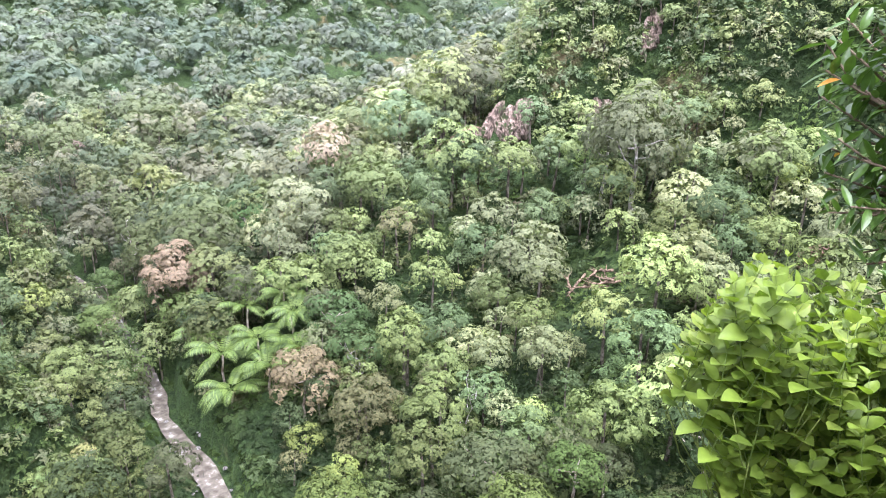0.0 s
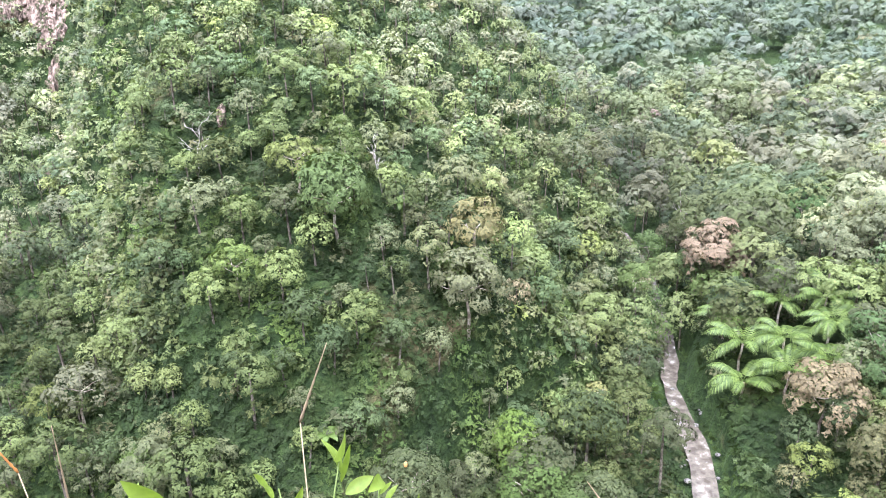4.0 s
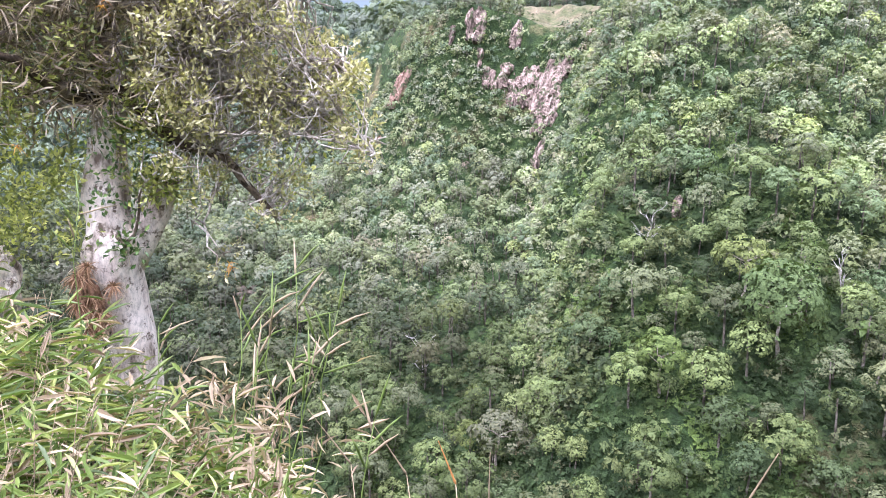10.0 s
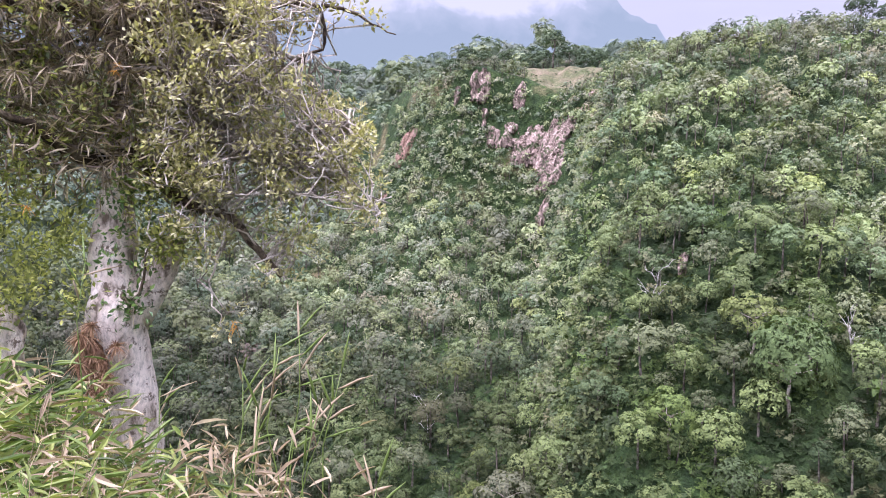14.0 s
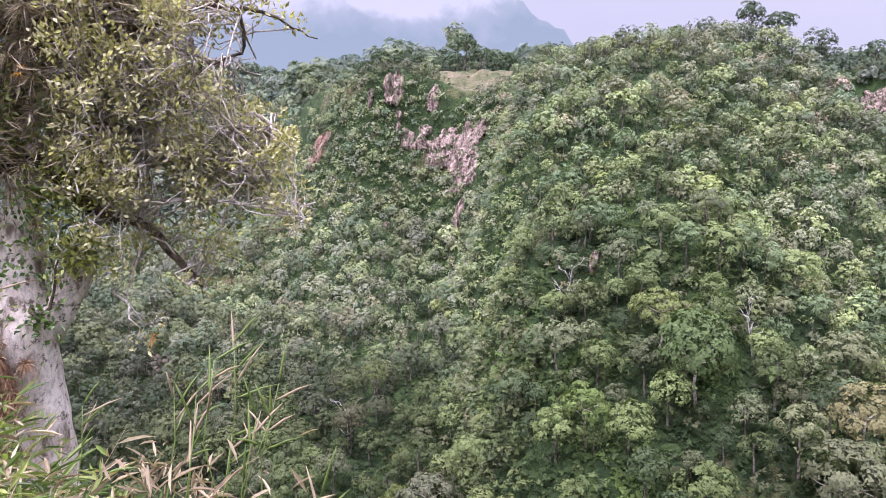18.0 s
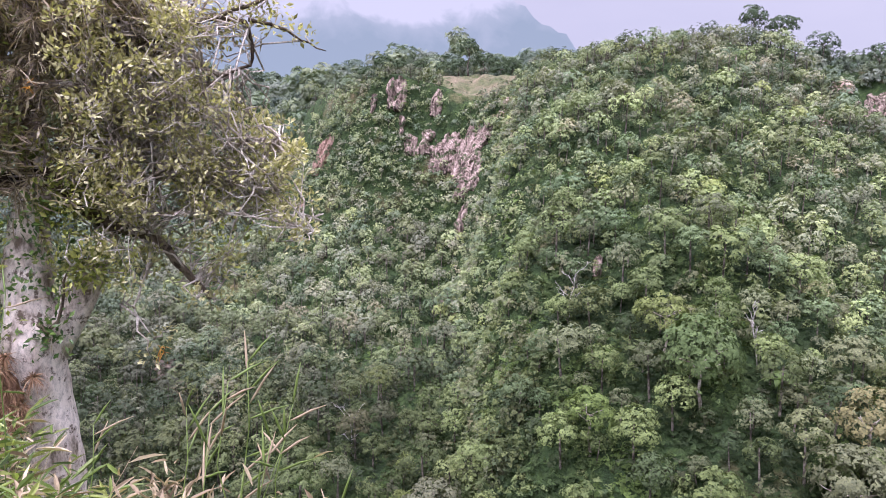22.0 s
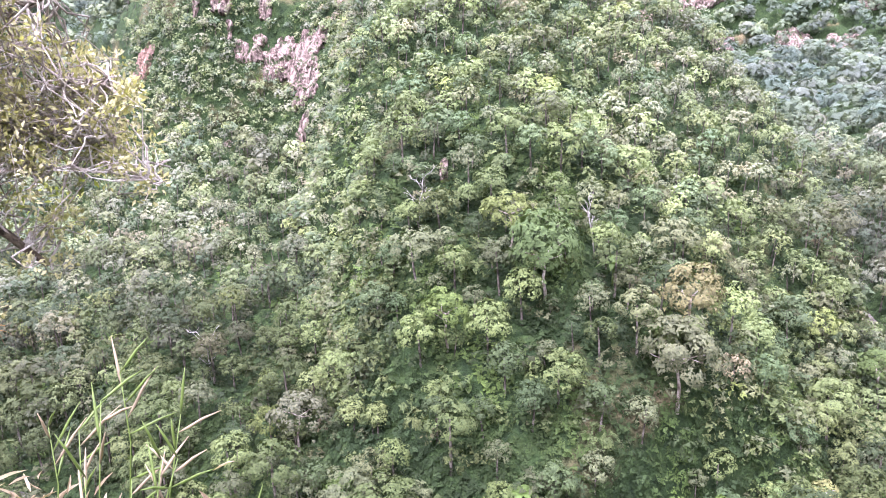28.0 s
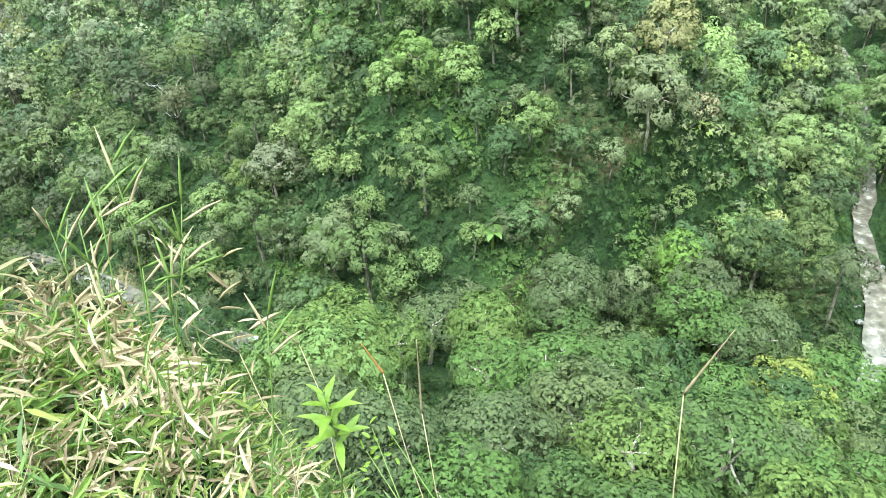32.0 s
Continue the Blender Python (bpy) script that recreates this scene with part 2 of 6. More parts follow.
M_CANOPY = canopy_material("forest_leaves", 5.8)
M_GROUND = ground_material()
M_WATER = water_material()
M_MOUNTAIN = mountain_material()
M_ROCK = rock_material("cliff_rock", (0.055, 0.045, 0.035), (0.2, 0.15, 0.122), (0.35, 0.275, 0.23), 0.5)
M_REDROCK = rock_material("red_scar", (0.12, 0.072, 0.05), (0.22, 0.142, 0.105), (0.29, 0.2, 0.155))
M_GREYROCK = rock_material("grey_boulder", (0.09, 0.085, 0.08), (0.2, 0.19, 0.18), (0.32, 0.31, 0.29), 1.2, 0.8)
M_TRUNK = bark_material("pale_bark", (0.14, 0.11, 0.08), (0.27, 0.23, 0.18), (0.42, 0.38, 0.32), 2.0)
M_DARKTRUNK = bark_material("dark_bark", (0.035, 0.03, 0.022), (0.08, 0.068, 0.05), (0.17, 0.15, 0.12), 3.0)


# ---- terrain ----
def sd(poly, x, y):
    """Distance to a polygon's edge, positive inside."""
    best = np.full(x.shape, 1e9)
    inside = np.zeros(x.shape, bool)
    for (ax, ay), (bx, by) in zip(poly, poly[1:] + poly[:1]):
        ex, ey = bx - ax, by - ay
        k = np.clip(((x - ax) * ex + (y - ay) * ey) / (ex * ex + ey * ey), 0, 1)
        best = np.minimum(best, np.hypot(x - ax - k * ex, y - ay - k * ey))
        if by != ay:
            inside ^= ((ay > y) != (by > y)) & (x < ax + (y - ay) * ex / (by - ay))
    return np.where(inside, best, -best)


def along(line, x, y):
    best = np.full(x.shape, 1e9)
    for (ax, ay), (bx, by) in zip(line, line[1:]):
        ex, ey = bx - ax, by - ay
        k = np.clip(((x - ax) * ex + (y - ay) * ey) / (ex * ex + ey * ey), 0, 1)
        best = np.minimum(best, np.hypot(x - ax - k * ex, y - ay - k * ey))
    return best


def smooth(a, b, v):
    k = np.clip((v - a) / (b - a), 0, 1)
    return k * k * (3 - 2 * k)


def waves(x, y, size, seed):
    """Cheap rolling noise, about -1 to 1."""
    r = np.random.RandomState(seed)
    s = np.zeros(x.shape)
    for k in range(7):
        a = r.uniform(0, 2 * np.pi)
        w = 2 * np.pi / (size * r.uniform(0.6, 1.7))
        s += np.sin((x * np.cos(a) + y * np.sin(a)) * w + r.uniform(0, 6.3))
    return s / 3.5


RIVER = [(-190, 170), (-120, 140), (-70, 112), (-40, 97), (-21.5, 85), (-4, 62), (14.7, 45), (33, 33), (50, 27.5), (63, 38), (72.5, 50), (77, 53.5), (86, 62), (97, 75), (107, 91), (115, 112), (124, 150), (142, 210), (172, 300)]
SPUR = [(-58, 230), (-38, 140), (-19, 92), (-2, 67), (15, 51), (32, 41), (46, 39), (56, 43), (63, 50), (70, 55), (120, 66), (250, 80), (400, 900), (-300, 900)]
EAST = [(66, 50), (73, 55.5), (81, 61.5), (92, 77), (100, 90), (104, 102), (107, 118), (110, 150), (118, 200), (150, 300), (200, 900), (-300, 900), (-300, 40)]
PLATEAU = [(30, 168), (27, 175), (16, 184), (4, 188), (-6, 200), (-14, 222), (-24, 262), (-40, 330), (-100, 430), (-200, 900), (190, 900), (150, 320), (96, 190), (60, 160)]
SCARP = [(116, 16), (112, -5), (92, -24), (70, -40), (60, -120), (500, -300), (500, 60), (200, 26)]
LEDGE = [(-40, 14), (-12, 8.5), (-6.5, 6.6), (-3.4, 4.4), (-0.9, 3.3), (-0.45, 2.2), (-0.05, 1.3), (0.4, 0.8), (0.95, 0.3), (1.25, -0.8), (1.8, -4), (6, -14), (30, -60), (30, -400), (-400, -400), (-400, 80)]
FAR_EDGE = [(-160, 520), (-60, 560), (90, 500), (210, 420), (300, 420), (420, 330), (460, 160), (900, 100), (900, 1500), (-900, 1500), (-900, 500), (-300, 420)]


def ground_z(x, y):
    x, y = np.asarray(x, float), np.asarray(y, float)
    r = np.hypot(x, y)
    floor = -50 + 0.11 * np.clip(r - 95, 0, 240)
    dr = along(RIVER, x, y)
    floor = floor - 1.6 * (1 - smooth(2.0, 5.0, dr))
    # spur inside the bend
    d = sd(SPUR, x, y)
    spur = -50 + np.clip(d, 0, 14) * 1.25 + np.clip(d - 14, 0, None) * 0.695
    spur = np.minimum(spur, -49 + 3.6 * np.clip(sd(EAST, x, y), 0, None))
    spur = np.minimum(spur, 16.5 + 2.6 * np.exp(-((x - 84) / 16) ** 2 - ((y - 152) / 22) ** 2) + 0.02 * np.clip(d - 110, 0, 200))  # a knoll crowns the spur
    bowl = -50 + np.clip(d, 0, 10) * 0.7 + np.clip(d - 10, 0, None) * 0.2
    b = sd(PLATEAU, x, y)
    rim = 10.0 + 6.0 * np.exp(-((np.degrees(np.arctan2(x, y)) - 2.0) / 4.0) ** 2)
    cliff = np.where(b > 0, np.maximum(rim + 0.03 * np.clip(b, 0, 45), 10.0 + 0.23 * np.clip(b, 0, 45)), rim + np.clip(b, -15, 0) * 2.4 + np.clip(b + 15, None, 0) * 0.55)
    left = np.maximum(np.minimum(bowl, -14), cliff)
    side = (x - 12) - (y - 55) * 0.135
    k = smooth(-7, 7, side + 3 * waves(x, y, 40, 5))
    main = np.where((d > 0) & (sd(EAST, x, y) > 0), k * spur + (1 - k) * np.minimum(left, np.maximum(spur, left)), -80)
    # scarp on the near side of the valley and the gentle shelf below it
    s = sd(SCARP, x, y)
    scarp = np.where(s > 0, -20 + np.clip(s, 0, 12) * 2.0 + np.clip(s - 12, 0, 70) * 0.75, -20 + np.clip(s, -80, 0) * 0.5)
    # ledge on which the view stands, falling away steeply
    e = sd(LEDGE, x, y)
    top = -1.72 + 0.1 * np.clip(-x - 1.0, 0, 3) - 0.15 * np.clip(y - 1.0, 0, 4) + 0.02 * np.clip(e - 3, 0, 60)
    drop = np.clip(-e, 0, 14) * 1.9 + np.clip(-e - 14, 0, None) * 0.65
    near = np.where(e > 0, top, top - drop)
    # far plateau
    g = sd(FAR_EDGE, x, y)
    wall = 1 - smooth(235, 330, x + 0.25 * y - 100)  # the plateau ends in an upright cliff west of here, in a wooded slope east of it
    steep_side = 38 + np.clip(g, -24, 0) * 2.1 + np.clip(g + 24, None, 0) * 0.26
    gentle_side = 42 + np.clip(g, -22, 0) * 1.5 + np.clip(g + 22, None, 0) * 0.42
    far = np.where(g > 0, np.where(wall > 0.5, 38.0, 42.0) + 0.03 * np.clip(g, 0, 300), wall * steep_side + (1 - wall) * gentle_side)
    z = np.maximum.reduce([floor, main, np.where(dr < 3, -80, scarp), near, far])
    rough = smooth(12, 60, r) * smooth(2, 16, dr)
    z = z + rough * (1.6 * waves(x, y, 26, 1) + 0.7 * waves(x, y, 9, 2)) + smooth(180, 400, r) * 5 * waves(x, y, 120, 3)
    return z


def gz(x, y):
    return float(ground_z(np.array([x]), np.array([y]))[0])


def mesh_object(name, verts, faces, mat, smooth_faces=False, parent=None, normals=None):
    """A mesh from arrays: verts (n, 3), faces (m, k)."""
    verts, faces = np.asarray(verts, np.float32), np.asarray(faces, np.int32)
    me = bpy.data.meshes.new(name)
    n, (m, k) = len(verts), faces.shape
    me.vertices.add(n)
    me.vertices.foreach_set("co", verts.ravel())
    me.loops.add(m * k)
    me.loops.foreach_set("vertex_index", faces.ravel())
    me.polygons.add(m)
    me.polygons.foreach_set("loop_start", np.arange(0, m * k, k, dtype=np.int32))
    me.polygons.foreach_set("use_smooth", np.full(m, smooth_faces))
    me.update(calc_edges=True)
    if normals is not None:
        me.normals_split_custom_set_from_vertices(np.asarray(normals, np.float32))
    me.materials.append(mat)
    ob = new(name, me)
    ob.parent = parent
    return ob


def grid_faces(nu, nv, wrap=False):
    i, j = np.meshgrid(np.arange(nu if wrap else nu - 1), np.arange(nv - 1), indexing="ij")
    i2 = (i + 1) % nu
    return np.stack([i * nv + j, i2 * nv + j, i2 * nv + j + 1, i * nv + j + 1], -1).reshape(-1, 4)


def build_ground():
    az = np.concatenate([np.radians(np.arange(-45, 130, 0.8)), np.radians(np.arange(130, 315, 5.0))])
    rr = np.concatenate([[0.0], np.geomspace(0.5, 60, 110), np.linspace(61.3, 230, 130), np.geomspace(235, 700, 50), np.geomspace(760, 4600, 14)])
    a, r = np.meshgrid(az, rr, indexing="ij")
    x, y = r * np.sin(a), r * np.cos(a)
    z = ground_z(x, y)
    ob = mesh_object("ground", np.stack([x, y, z], -1).reshape(-1, 3), grid_faces(len(az), len(rr), True)[:, ::-1], M_GROUND, True)
    tagged(ob, "green undergrowth covering steep gorge slopes and valley floor", "ground", kind="structure")


build_ground()


def build_river():
    pts = []
    for (ax, ay), (bx, by) in zip(RIVER, RIVER[1:]):
        for k in range(8):
            pts.append((ax + (bx - ax) * k / 8, ay + (by - ay) * k / 8))
    p = np.array(pts)
    for _ in range(6):
        p[1:-1] = (p[:-2] + 2 * p[1:-1] + p[2:]) / 4
    t = np.gradient(p, axis=0)
    t /= np.linalg.norm(t, axis=1)[:, None]
    nrm = np.stack([-t[:, 1], t[:, 0]], -1)
    w = 1.15 + 0.25 * np.sin(np.arange(len(p)) * 0.37) + 0.12 * np.sin(np.arange(len(p)) * 1.3)
    offs = np.linspace(-1, 1, 7)
    v = p[:, None, :] + nrm[:, None, :] * (offs[None, :, None] * w[:, None, None])
    r = np.hypot(p[:, 0], p[:, 1])
    z = np.repeat((-50.9 + 0.11 * np.clip(r - 95, 0, 240))[:, None], 7, 1)
    ob = mesh_object("water", np.concatenate([v, z[..., None]], -1).reshape(-1, 3), grid_faces(len(p), 7)[:, ::-1], M_WATER, True)
    tagged(ob, "shallow brown stream with white riffles in the gorge", "stream", kind="structure")


build_river()


def build_mountain():
    az = np.radians(np.linspace(-40, 60, 161))
    deg = np.degrees(az)
    el = 9.6 + 4.6 * np.exp(-((deg + 6) / 11) ** 2) - 0.16 * np.clip(deg - 3, 0, 30) + 2.2 * np.exp(-((deg - 9) / 5) ** 2)
    el = el - 4.5 * smooth(14, 22, deg) + 0.25 * np.sin(deg * 1.7) + 0.15 * np.sin(deg * 4.1)
    k = np.linspace(0, 1, 14)
    e = np.radians(el[:, None] * k[None, :])
    d = 3600 + 700 * k[None, :] + 60 * np.sin(az[:, None] * 60 + k[None, :] * 9)
    x, y, z = d * np.sin(az[:, None]), d * np.cos(az[:, None]), d * np.tan(e)
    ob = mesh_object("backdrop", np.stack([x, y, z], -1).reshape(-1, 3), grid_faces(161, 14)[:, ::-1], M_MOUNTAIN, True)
    tagged(ob, "distant mountain backdrop with blue haze and low cloud painted on", "mountain", kind="structure")


build_mountain()


# ---- forest ----
rng = np.random.RandomState(7)


def unit(v):
    return v / np.maximum(np.linalg.norm(v, axis=-1, keepdims=True), 1e-9)


def sprays(pos, nrm, size, seed, width=0.75, droop=0.14):
    """Leaf sprays: one tapering blade each. Returns vertices (3n, 3)."""
    r = np.random.RandomState(seed)
    n = len(pos)
    a = unit(np.cross(nrm, unit(r.normal(size=(n, 3)))))
    b = np.cross(nrm, a)
    s = (size * r.uniform(0.75, 1.5, n))[:, None]
    w = s * width
    tip = pos + a * s * 0.62 - nrm * s * droop
    l = pos - a * s * 0.38 + b * w * 0.6
    q = pos - a * s * 0.38 - b * w * 0.6
    return np.stack([l, q, tip], 1).reshape(-1, 3)


def crown_points(seed, n, lobes, flat=0.6, spread=0.74):
    """Points and outward directions over a crown of radius 1: separate rounded clumps over a dome, with shaded clefts between them."""
    r = np.random.RandomState(seed)
    lobes = lobes * 2 + 5
    k = (np.arange(lobes) + 0.5) / lobes
    up = np.clip(1.0 - 1.15 * k + r.uniform(-0.1, 0.1, lobes), -0.25, 1.0)
    ang = np.arange(lobes) * 2.4 + r.uniform(0, 6.3) + r.uniform(-0.3, 0.3, lobes)
    reach = r.uniform(0.72, 1.12, lobes)
    rad = np.sqrt(np.clip(1.0 - up ** 2, 0.02, 1.0)) * reach
    c = spread * np.stack([rad * np.cos(ang), rad * np.sin(ang), up * (0.4 + flat) * r.uniform(0.8, 1.12, lobes)], -1)
    c *= np.array([r.uniform(0.85, 1.18), r.uniform(0.85, 1.1), 1.0])
    rl = r.uniform(0.2, 0.38, lobes)
    which = r.choice(lobes, n, p=rl ** 2 / (rl ** 2).sum())
    d = unit(r.normal(size=(n, 3)) + 0.8 * unit(c)[which] + np.array([0, 0, 0.55]))
    p = c[which] + d * rl[which][:, None] * r.uniform(0.86, 1.05, n)[:, None] * np.array([1, 1, 0.72])
    skirt = r.uniform(size=n) < 0.08
    p[:, 2] -= skirt * r.uniform(0.1, 0.6, n)
    nrm = unit(d + 0.35 * unit(c)[which] + np.array([0, 0, 0.15]) + 0.14 * r.normal(size=(n, 3)))
    return p, nrm


SPECIES = [
    (0.104, 0.136, 0.046), (0.122, 0.156, 0.051), (0.134, 0.162, 0.055), (0.072, 0.100, 0.040), (0.116, 0.134, 0.062),
    (0.152, 0.186, 0.050), (0.124, 0.138, 0.060), (0.068, 0.100, 0.040), (0.144, 0.146, 0.064), (0.165, 0.142, 0.078)]
WEIGHT = np.array([5, 5, 3, 4, 4, 0.6, 3, 1.6, 0.4, 0.1])
WEIGHT = WEIGHT / WEIGHT.sum()


# bare rock: place, width, height, facing (degrees from +y, clockwise), rock colour, label
ROCKS = [
    (13.7, 177.5, 0, 8.5, 6.5, 187, "pale", "pinkish broken rock strip below the plateau rim"),
    (19.1, 173.4, 0, 10.0, 10.5, 188, "pale", "pinkish bare rock face below the plateau rim"),
    (24.6, 166.6, 0, 12.0, 13.0, 190, "pale", "broad pinkish bare cliff face with upright streaks"),
    (23.8, 161.0, 0, 7.0, 10.0, 190, "pale", "narrow tongue of pale bare cliff rock"),
    (21.4, 158.2, 0, 2.6, 9.0, 190, "pale", "thin brown rock streak at the cliff foot"),
    (8.4, 184.8, 0, 6.5, 8.5, 184, "pale", "bare cliff face just under the plateau rim"),
    (17.8, 179.6, 0, 3.4, 9.0, 190, "pale", "thin upright pale rock rib on the cliff"),
    (9.5, 181.3, 0, 2.0, 5.0, 186, "pale", "weathered bare rock patch on the overgrown cliff"),
    (2.6, 186.0, 0, 1.6, 5.5, 180, "pale", "narrow bare rock streak on the overgrown cliff"),
    (-10.6, 195.7, 0, 6.4, 11.0, 190, "red", "reddish bare landslide scar on the slope"),
    (-16.7, 194.8, 0, 3.0, 3.5, 190, "red", "small reddish landslide patch on the slope"),
    (29.7, 88.7, 0, 1.2, 2.8, 200, "pale", "greyish bare rock patch among the forest trees"),
    (118.0, 15.4, 0, 5.0, 7.5, 276, "pale", "grey-brown bare rock scarp above the valley woods"),
    (116.5, 11.0, 0, 7.0, 6.5, 270, "pale", "grey-brown bare rock scarp beside a green gully"),
    (115.0, -2.6, 0, 4.5, 4.5, 266, "pale", "small pale rock outcrop on the steep slope"),
    (120.1, -9.2, 0, 3.2, 8.0, 264, "pale", "narrow pale rock streak on the wooded slope"),
    (118.0, 20.6, 0, 6.0, 4.5, 282, "red", "brown landslip scar with bare soil"),
    (78.0, -25.0, 0, 2.6, 2.5, 285, "red", "brown bare bank under the trees"),
    (307.0, 397.2, 0, 42.0, 20.0, 218, "pale", "pale pinkish cliff band under the far plateau"),
    (335.0, 377.0, 0, 16.0, 11.0, 222, "pale", "pale far cliff band under the plateau woods"),
    (297.1, 366.0, 0, 17.0, 24.0, 218, "pale", "tall grey streaked cliff across the far valley"),
    (326.0, 340.0, 0, 26.0, 17.0, 222, "pale", "grey streaked cliff strip across the far valley"),
    (345.0, 323.0, 0, 20.0, 13.0, 226, "pale", "grey cliff strip half hidden by far woods"),
    (384.9, 334.6, 0, 30.0, 9.0, 226, "pale", "pale pink cliff band at the far plateau edge")]


def forest_sites(spacing, rmin, rmax, amin, amax, seed, clear=3.4, off=-6.5, on_cliffs=0.6):
    r = np.random.RandomState(seed)
    n = int(2 * rmax / spacing) + 1
    gx, gy = np.meshgrid(np.arange(n), np.arange(n), indexing="ij")
    x = (gx.ravel() + r.uniform(-0.45, 0.45, n * n)) * spacing - rmax
    y = (gy.ravel() + r.uniform(-0.45, 0.45, n * n)) * spacing - rmax
    rad, az = np.hypot(x, y), np.degrees(np.arctan2(x, y))
    ok = (rad > rmin) & (rad < rmax) & (az > amin) & (az < amax)
    x, y = x[ok], y[ok]
    z = ground_z(x, y)
    gxn = (ground_z(x + 0.8, y) - z) / 0.8
    gyn = (ground_z(x, y + 0.8) - z) / 0.8
    steep = np.hypot(gxn, gyn)
    dr = along(RIVER, x, y)
    ok = (dr > np.where(rad[ok] > 90, 1.2, clear)) & ((steep < 1.9) | (r.uniform(size=len(x)) < on_cliffs))
    ok &= sd(LEDGE, x, y) < off
    for k in ((1.0, 1.03, 1.06, 1.09) if spacing > 2.4 else (1.0, 1.03)):  # trees are cleared along the camera's sight lines to the straight reach
        ok &= along([(52, 26), (63, 38), (72.5, 50), (75, 51.5)], x * k, y * k) > (3.6 if spacing > 2.8 else 2.2)
    field = (np.abs((x - 33) / 14) ** 2 + np.abs((y - 199) / 26) ** 2) < 1
    ok &= ~field
    bearing, away = np.degrees(np.arctan2(x, y)), np.hypot(x, y)
    if spacing > 2.4:
        ok &= ~((bearing > 15.5) & (bearing < 21.5) & (away > 22) & (away < 47)) & ~((bearing > -7) & (bearing < 3) & (away > 20) & (away < 46))
    ok &= ~((bearing > -2.6) & (bearing < 1.6) & (away > 44) & (away < 56))
    ok &= ~((bearing > 6.2) & (bearing < 12.6) & (away > 176) & (away < 222))
    ok &= (((x - 71) / 11) ** 2 + ((y - 36) / 7) ** 2 > 1) & (((x - 78) / 8) ** 2 + ((y + 2.5) / 5) ** 2 > 1)
    for rx, ry, rz, w, h, face, _, _ in ROCKS:
        fxv, fyv = np.sin(radians(face)), np.cos(radians(face))
        out, side = (x - rx) * fxv + (y - ry) * fyv, (x - rx) * fyv - (y - ry) * fxv
        shelf = 100 < rx < 130  # trees before the eastern scarp rocks are cleared to keep these in view
        up = z - float(ground_z(np.array([rx]), np.array([ry]))[0])
        ok &= ~((np.abs(side) < w * 0.4) & (up > -h * 0.42 - (2.0 if spacing > 3 else 0.6) - 6 * shelf) & (up < h * 0.34) & (out > -4) & (out < 7 + 6 * shelf))
    x, y, z, steep = x[ok], y[ok], z[ok], steep[ok]
    # slopes hidden from the standpoint behind a crest get only a few trees
    k = np.linspace(0.2, 0.96, 20)[:, None]
    crest = (ground_z(x[None] * k, y[None] * k) / k).max(0)
    far_valley = smooth(50, 60, np.degrees(np.arctan2(x, y))) * smooth(90, 110, np.hypot(x, y)) * (steep < 1.2)
    seen = (r.uniform(size=len(x)) > 0.3 * far_valley) & (z + 8 > crest) | (r.uniform(size=len(x)) < 0.05)
    return x[seen], y[seen], z[seen], steep[seen]


